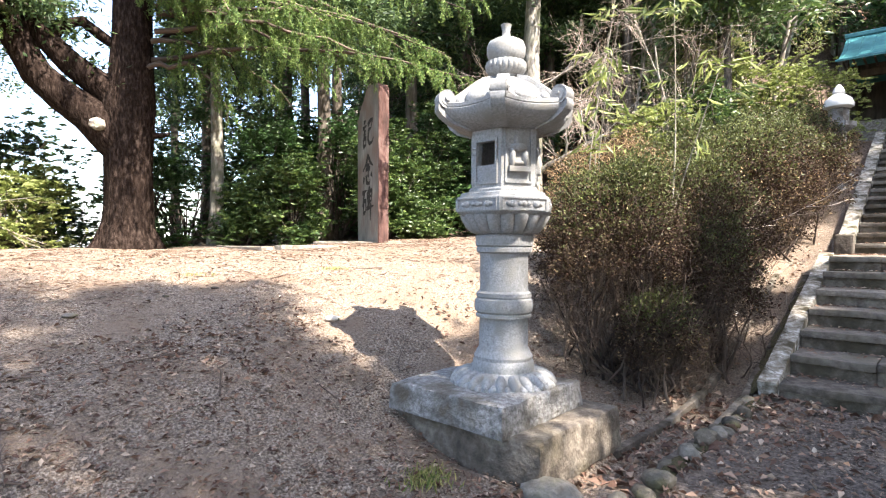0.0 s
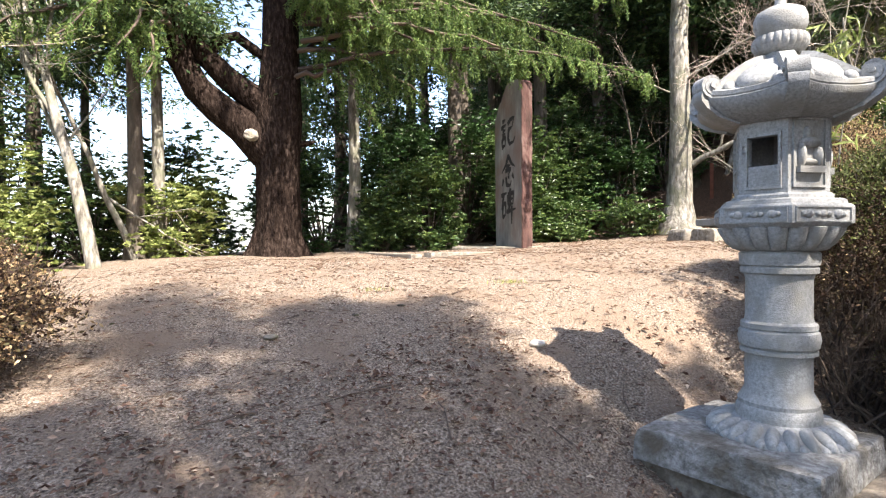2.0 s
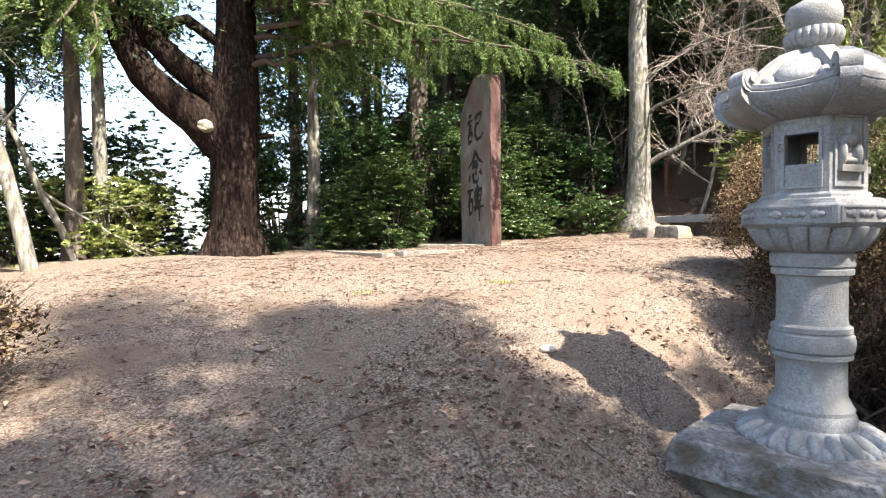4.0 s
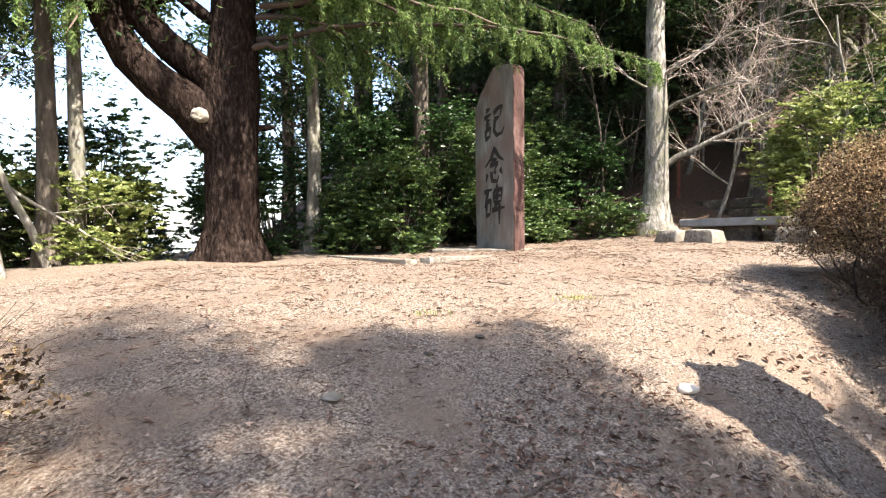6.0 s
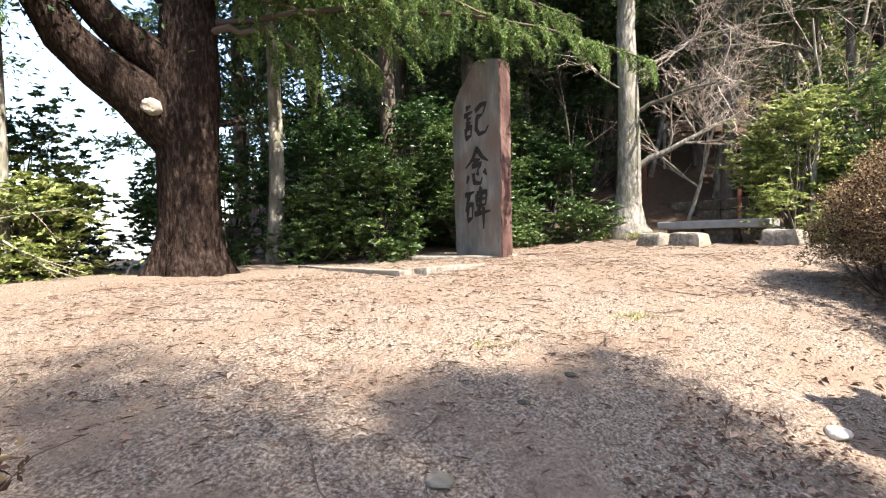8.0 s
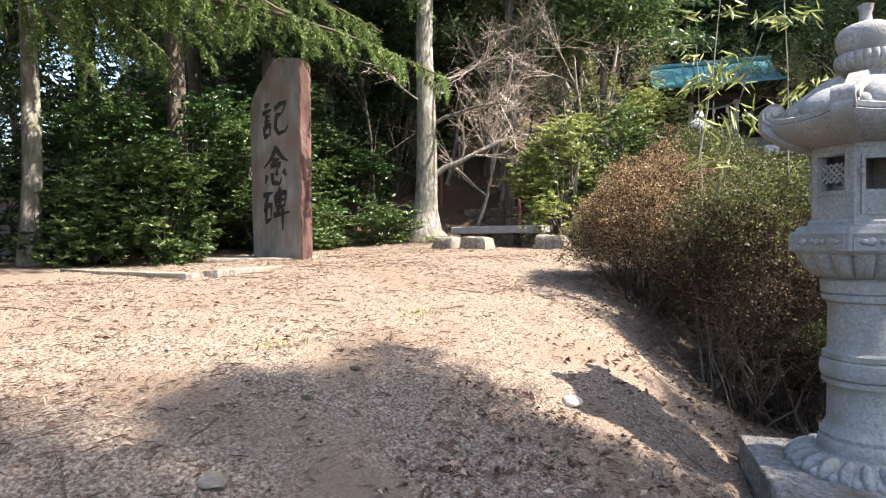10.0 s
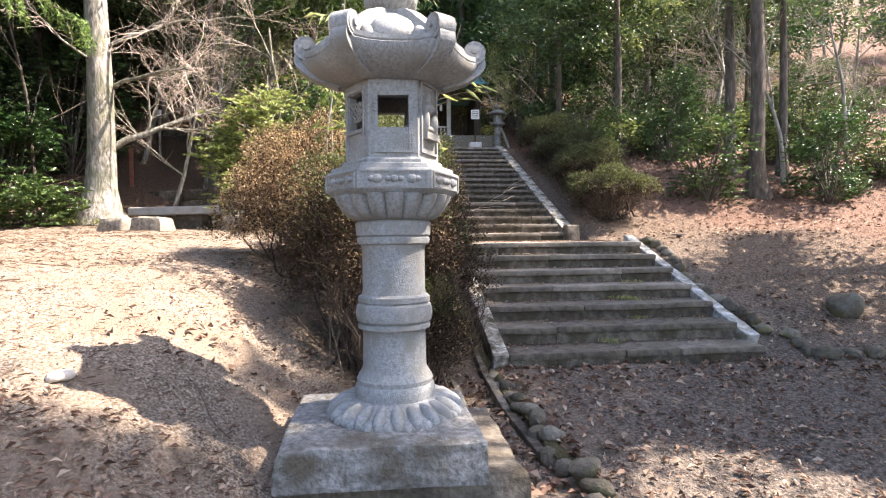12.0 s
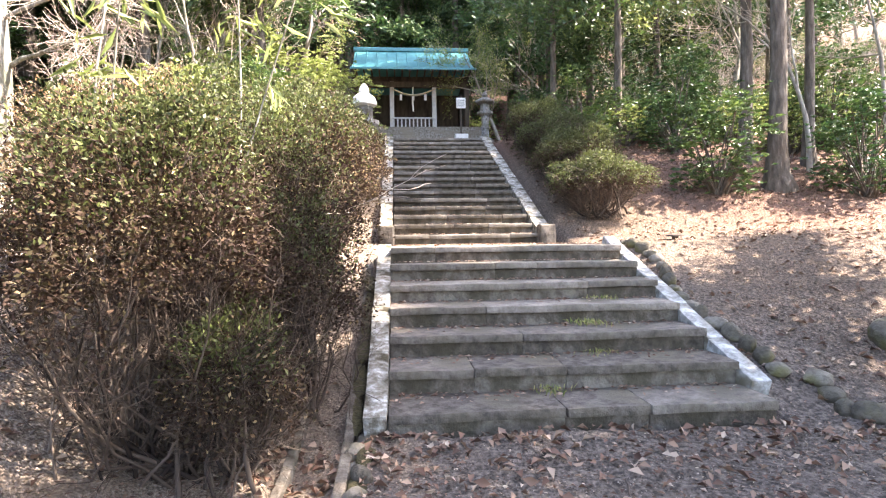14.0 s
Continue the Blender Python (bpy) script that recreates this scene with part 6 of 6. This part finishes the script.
# larger curled leaves at the foot of the steps and along the drain
n = 700
px, py = rng.uniform(2.0, 5.5, n), np.concatenate([rng.uniform(-2.6, 2.4, n // 2), rng.normal(1.9, 0.35, n - n // 2)])
px[: n // 2] = 5.4 - np.abs(rng.normal(0, 0.5, n // 2))
c = np.column_stack([px, py, ground_z(px, py) + 0.025])
tagged(new("fallen_leaves", leaf_mesh("fallen_leaves", c, 0.085, M["litter"], rng, 0.55, rng.normal(0, 1, (n, 3)) * [1, 1, 0.35], 0.2, 0.9, up=2.0)), "large curled pale brown leaves at the foot of the steps", "fallen leaves", kind="stuff")
for n, x0, x1, y0, y1, size, lab in ((2600, -4, 6, -3, 8.5, 0.05, "curled brown leaves scattered on the bank"), (16000, -4, 2.2, -1.5, 5.2, 0.045, "dark and pale dry leaves littering the shaded path"), (2500, 1.8, 5.4, -3, 2.4, 0.06, "dry leaves drifting along the path edge"), (9000, 4, 20, -14, -1.9, 0.085, "brown leaves covering the wooded slope"), (1500, 3, 12, 1.9, 4.6, 0.07, "brown leaves under the azaleas")):
    c = ground_points(n, x0, x1, y0, y1, lambda x, y: 0.25 + 0.75 * patchy(1.5 * x, 1.5 * y + 2))
    c[:, 2] += 0.02
    tagged(new("fallen_leaves", leaf_mesh("fallen_leaves", c, size, M["litter"], rng, 0.5, rng.normal(0, 1, (len(c), 3)) * [1, 1, 0.3], 0.2, 0.8, up=2.0)), lab, "fallen leaves", kind="stuff")
# fallen sticks
for i in range(34):
    srg = np.random.default_rng(700 + i)
    x, y = (srg.uniform(-2, 6), srg.uniform(3.2, 9)) if i < 26 else (srg.uniform(2.5, 8), srg.uniform(-5, 0))
    if i >= 26 and x > 5.2 and y > -2.4:
        y -= 2.5
    a = srg.uniform(0, math.pi)
    p, r = limb((0, 0, 0.0), (math.cos(a), math.sin(a), 0), srg.uniform(0.2, 0.75), srg.uniform(0.003, 0.009), srg, 6, 0.16, 0)
    p[:, 2] = ground_z(p[:, 0] + x, p[:, 1] + y) - gz(x, y) + 0.012
    ob = new("fallen_stick", mesh_from("fallen_stick", *tubes([(p, r)], 5), M["twig"], True))
    ob.matrix_world = pose(x, y, gz(x, y))
    tagged(ob, "thin dry stick lying on the leafy ground", "stick", "fallen sticks")
# crumpled paper beside the drain, small stump-like cap on the slope
bm = stone_bm(0.13, 0.08, 0.03, 9, 3, 0.4)
for v in bm.verts:
    v.co += 0.02 * noise.noise_vector(v.co * 22)
ob = part("crumpled_paper", bm, M["plaster"], None, "crumpled white paper scrap on the leafy bank")
ob.matrix_world = pose(7.2, 2.34, gz(7.2, 2.34) + 0.03, 0, 0, 30)
tagged(ob, category="litter")
cap = thing("drain_cap", "small dark iron cap on a short stub in the leafy slope", "drain cap", (9.55, -2.87, gz(9.55, -2.87)))
part("stub", lathe([(0.05, -0.1), (0.05, 0.05)], 16), M["wood_dark"], cap)
part("cap", lathe([(0.14, 0.05), (0.13, 0.075), (0.05, 0.09)], 20), M["wood_dark"], cap)
# tuft of moss and weeds by the plinth, weeds on the treads
for i, (x, y, n, h) in enumerate([(1.75, 2.75, 260, 0.07), (5.9, 0.1, 60, 0.06), (6.9, -0.6, 80, 0.07), (7.4, -0.9, 60, 0.05), (6.4, -0.5, 60, 0.05), (5.45, -0.2, 50, 0.07), (3.4, 5.9, 70, 0.06), (1.9, 6.4, 60, 0.05), (12.2, 8.5, 500, 0.16), (12.3, 9.6, 400, 0.16)]):
    q = rng.normal(0, 0.09 if i < 8 else 0.22, (n, 3)) * [1, 1, 0]
    zz = next((z for xs, z in reversed(FLIGHT1) if x > xs), None) if -1.6 < y < 1.45 and x > 5.44 and x < 9 else None
    base = (zz + 0.01) if zz is not None else gz(x, y)
    me = leaf_mesh("grass_tuft", q + [0, 0, h * 0.4], h, M["grass"], rng, 0.14, np.tile([0, 0, 1.0], (n, 1)), 0.9)
    ob = new("grass_tuft", me)
    ob.matrix_world = pose(x, y, base)
    tagged(ob, "small green and straw-coloured grass tuft", "grass", "grass tufts")
# moss along the stair's left kerb and the drain
for i in range(9):
    x = 5.2 - i * 0.42
    ob = part("moss_pad", stone_bm(0.26, 0.07, 0.018, 300 + i, 3, 0.7), M["moss"], None, "flat green moss pad along the path edge")
    ob.matrix_world = pose(x, 1.62 + 0.02 * (i % 3), gz(x, 1.62), 0, 0, 4 * (i % 3) - 4)
    tagged(ob, category="moss", group="moss along the path edge")
for i in range(6):
    x = 5.7 + i * 0.5
    ob = part("moss_pad", stone_bm(0.26, 0.06, 0.016, 320 + i, 3, 0.7), M["moss"], None, "flat green moss pad beside the raking kerb")
    ob.matrix_world = pose(x, 1.72, float(ground_z(x, 1.9)) + 0.10, 0, -18, 0)
    tagged(ob, category="moss", group="moss along the path edge")
# wires between trees
for p0, p1, sag in (((-6, 14, 6.2), (3.0, 12.6, 5.6), 0.2), ((12.9, 8.9, 2.9), (10.0, 11.0, 2.2), 0.35)):
    t = np.linspace(0, 1, 14)[:, None]
    p = np.array(p0) * (1 - t) + np.array(p1) * t
    p[:, 2] -= sag * 4 * (t * (1 - t))[:, 0]
    tagged(new("wire", mesh_from("wire", *tubes([(p, np.full(14, 0.006))], 5), M["twig"])), "thin slack wire strung between trees", "wire")
# bare arching branches that rise out of the hedge over the stairs' edge
for i, (x, y, d, L) in enumerate([(5.7, 2.6, (0.45, -0.28, 0.9), 2.3), (6.1, 2.5, (0.8, -0.25, 0.8), 2.2)]):
    srg = np.random.default_rng(800 + i)
    out, tips = [], []
    grow((0, 0, -0.05), d, L, 0.014, 2, srg, out, tips, 4, 0.13, -0.02, 0.7, 0.45, 0.5)
    ob = new("bare_branch", mesh_from("bare_branch", *tubes([(p, np.maximum(r, 0.0025)) for p, r in out], 5), M["twig_pale"], True))
    ob.matrix_world = pose(x, y, gz(x, y))
    tagged(ob, "pale bare arching branch growing out of the azaleas", "branch", "bare arching branches")
# small white tag on a post up the slope
post = thing("tag_post", "thin grey post with a small white tag on the slope", "post", (16.9, 9.3, gz(16.9, 9.3)))
part("post", block(0.06, 0.06, 1.5, (0, 0, -0.1), 0.01), M["bark_grey"], post)
part("tag", block(0.02, 0.14, 0.22, (-0.05, 0, 1.15), 0.004), M["plaster"], post)

c = ground_points(60000, -4, 12, 2.5, 11, lambda x, y: 0.25 + 0.75 * patchy(1.7 * x + 1, 1.3 * y) ** 2)
c[:, 2] += 0.008
tagged(new("fallen_needles", leaf_mesh("fallen_needles", c, 0.075, M["litter"], rng, 0.07, rng.normal(0, 1, (len(c), 3)) * [1, 1, 0.08], 0.1, 0.2, up=3.0)), "thin brown needles and straw strewn over the soil", "fallen needles", kind="stuff")

# low hills across the valley, their haze painted as pale grey
pts = []
th = np.linspace(radians(40), radians(175), 120)
for j, (rad, base) in enumerate(((420, -20), (520, 0))):
    hgt = base + 26 + 9 * np.sin(th * 9 + j) + 5 * np.sin(th * 23 + 2 * j) + 2 * np.sin(th * 61)
    v = np.concatenate([np.column_stack([rad * np.cos(th), rad * np.sin(th), np.full(120, -30.0)]), np.column_stack([(rad + 40) * np.cos(th), (rad + 40) * np.sin(th), hgt])])
    k = np.arange(119)
    f = np.column_stack([k, k + 1, k + 121, k + 120])
    ob = tagged(new("backdrop", mesh_from("backdrop", v, f, M["hill"], True)), "low hills across the valley, haze painted into their colour", kind="structure")
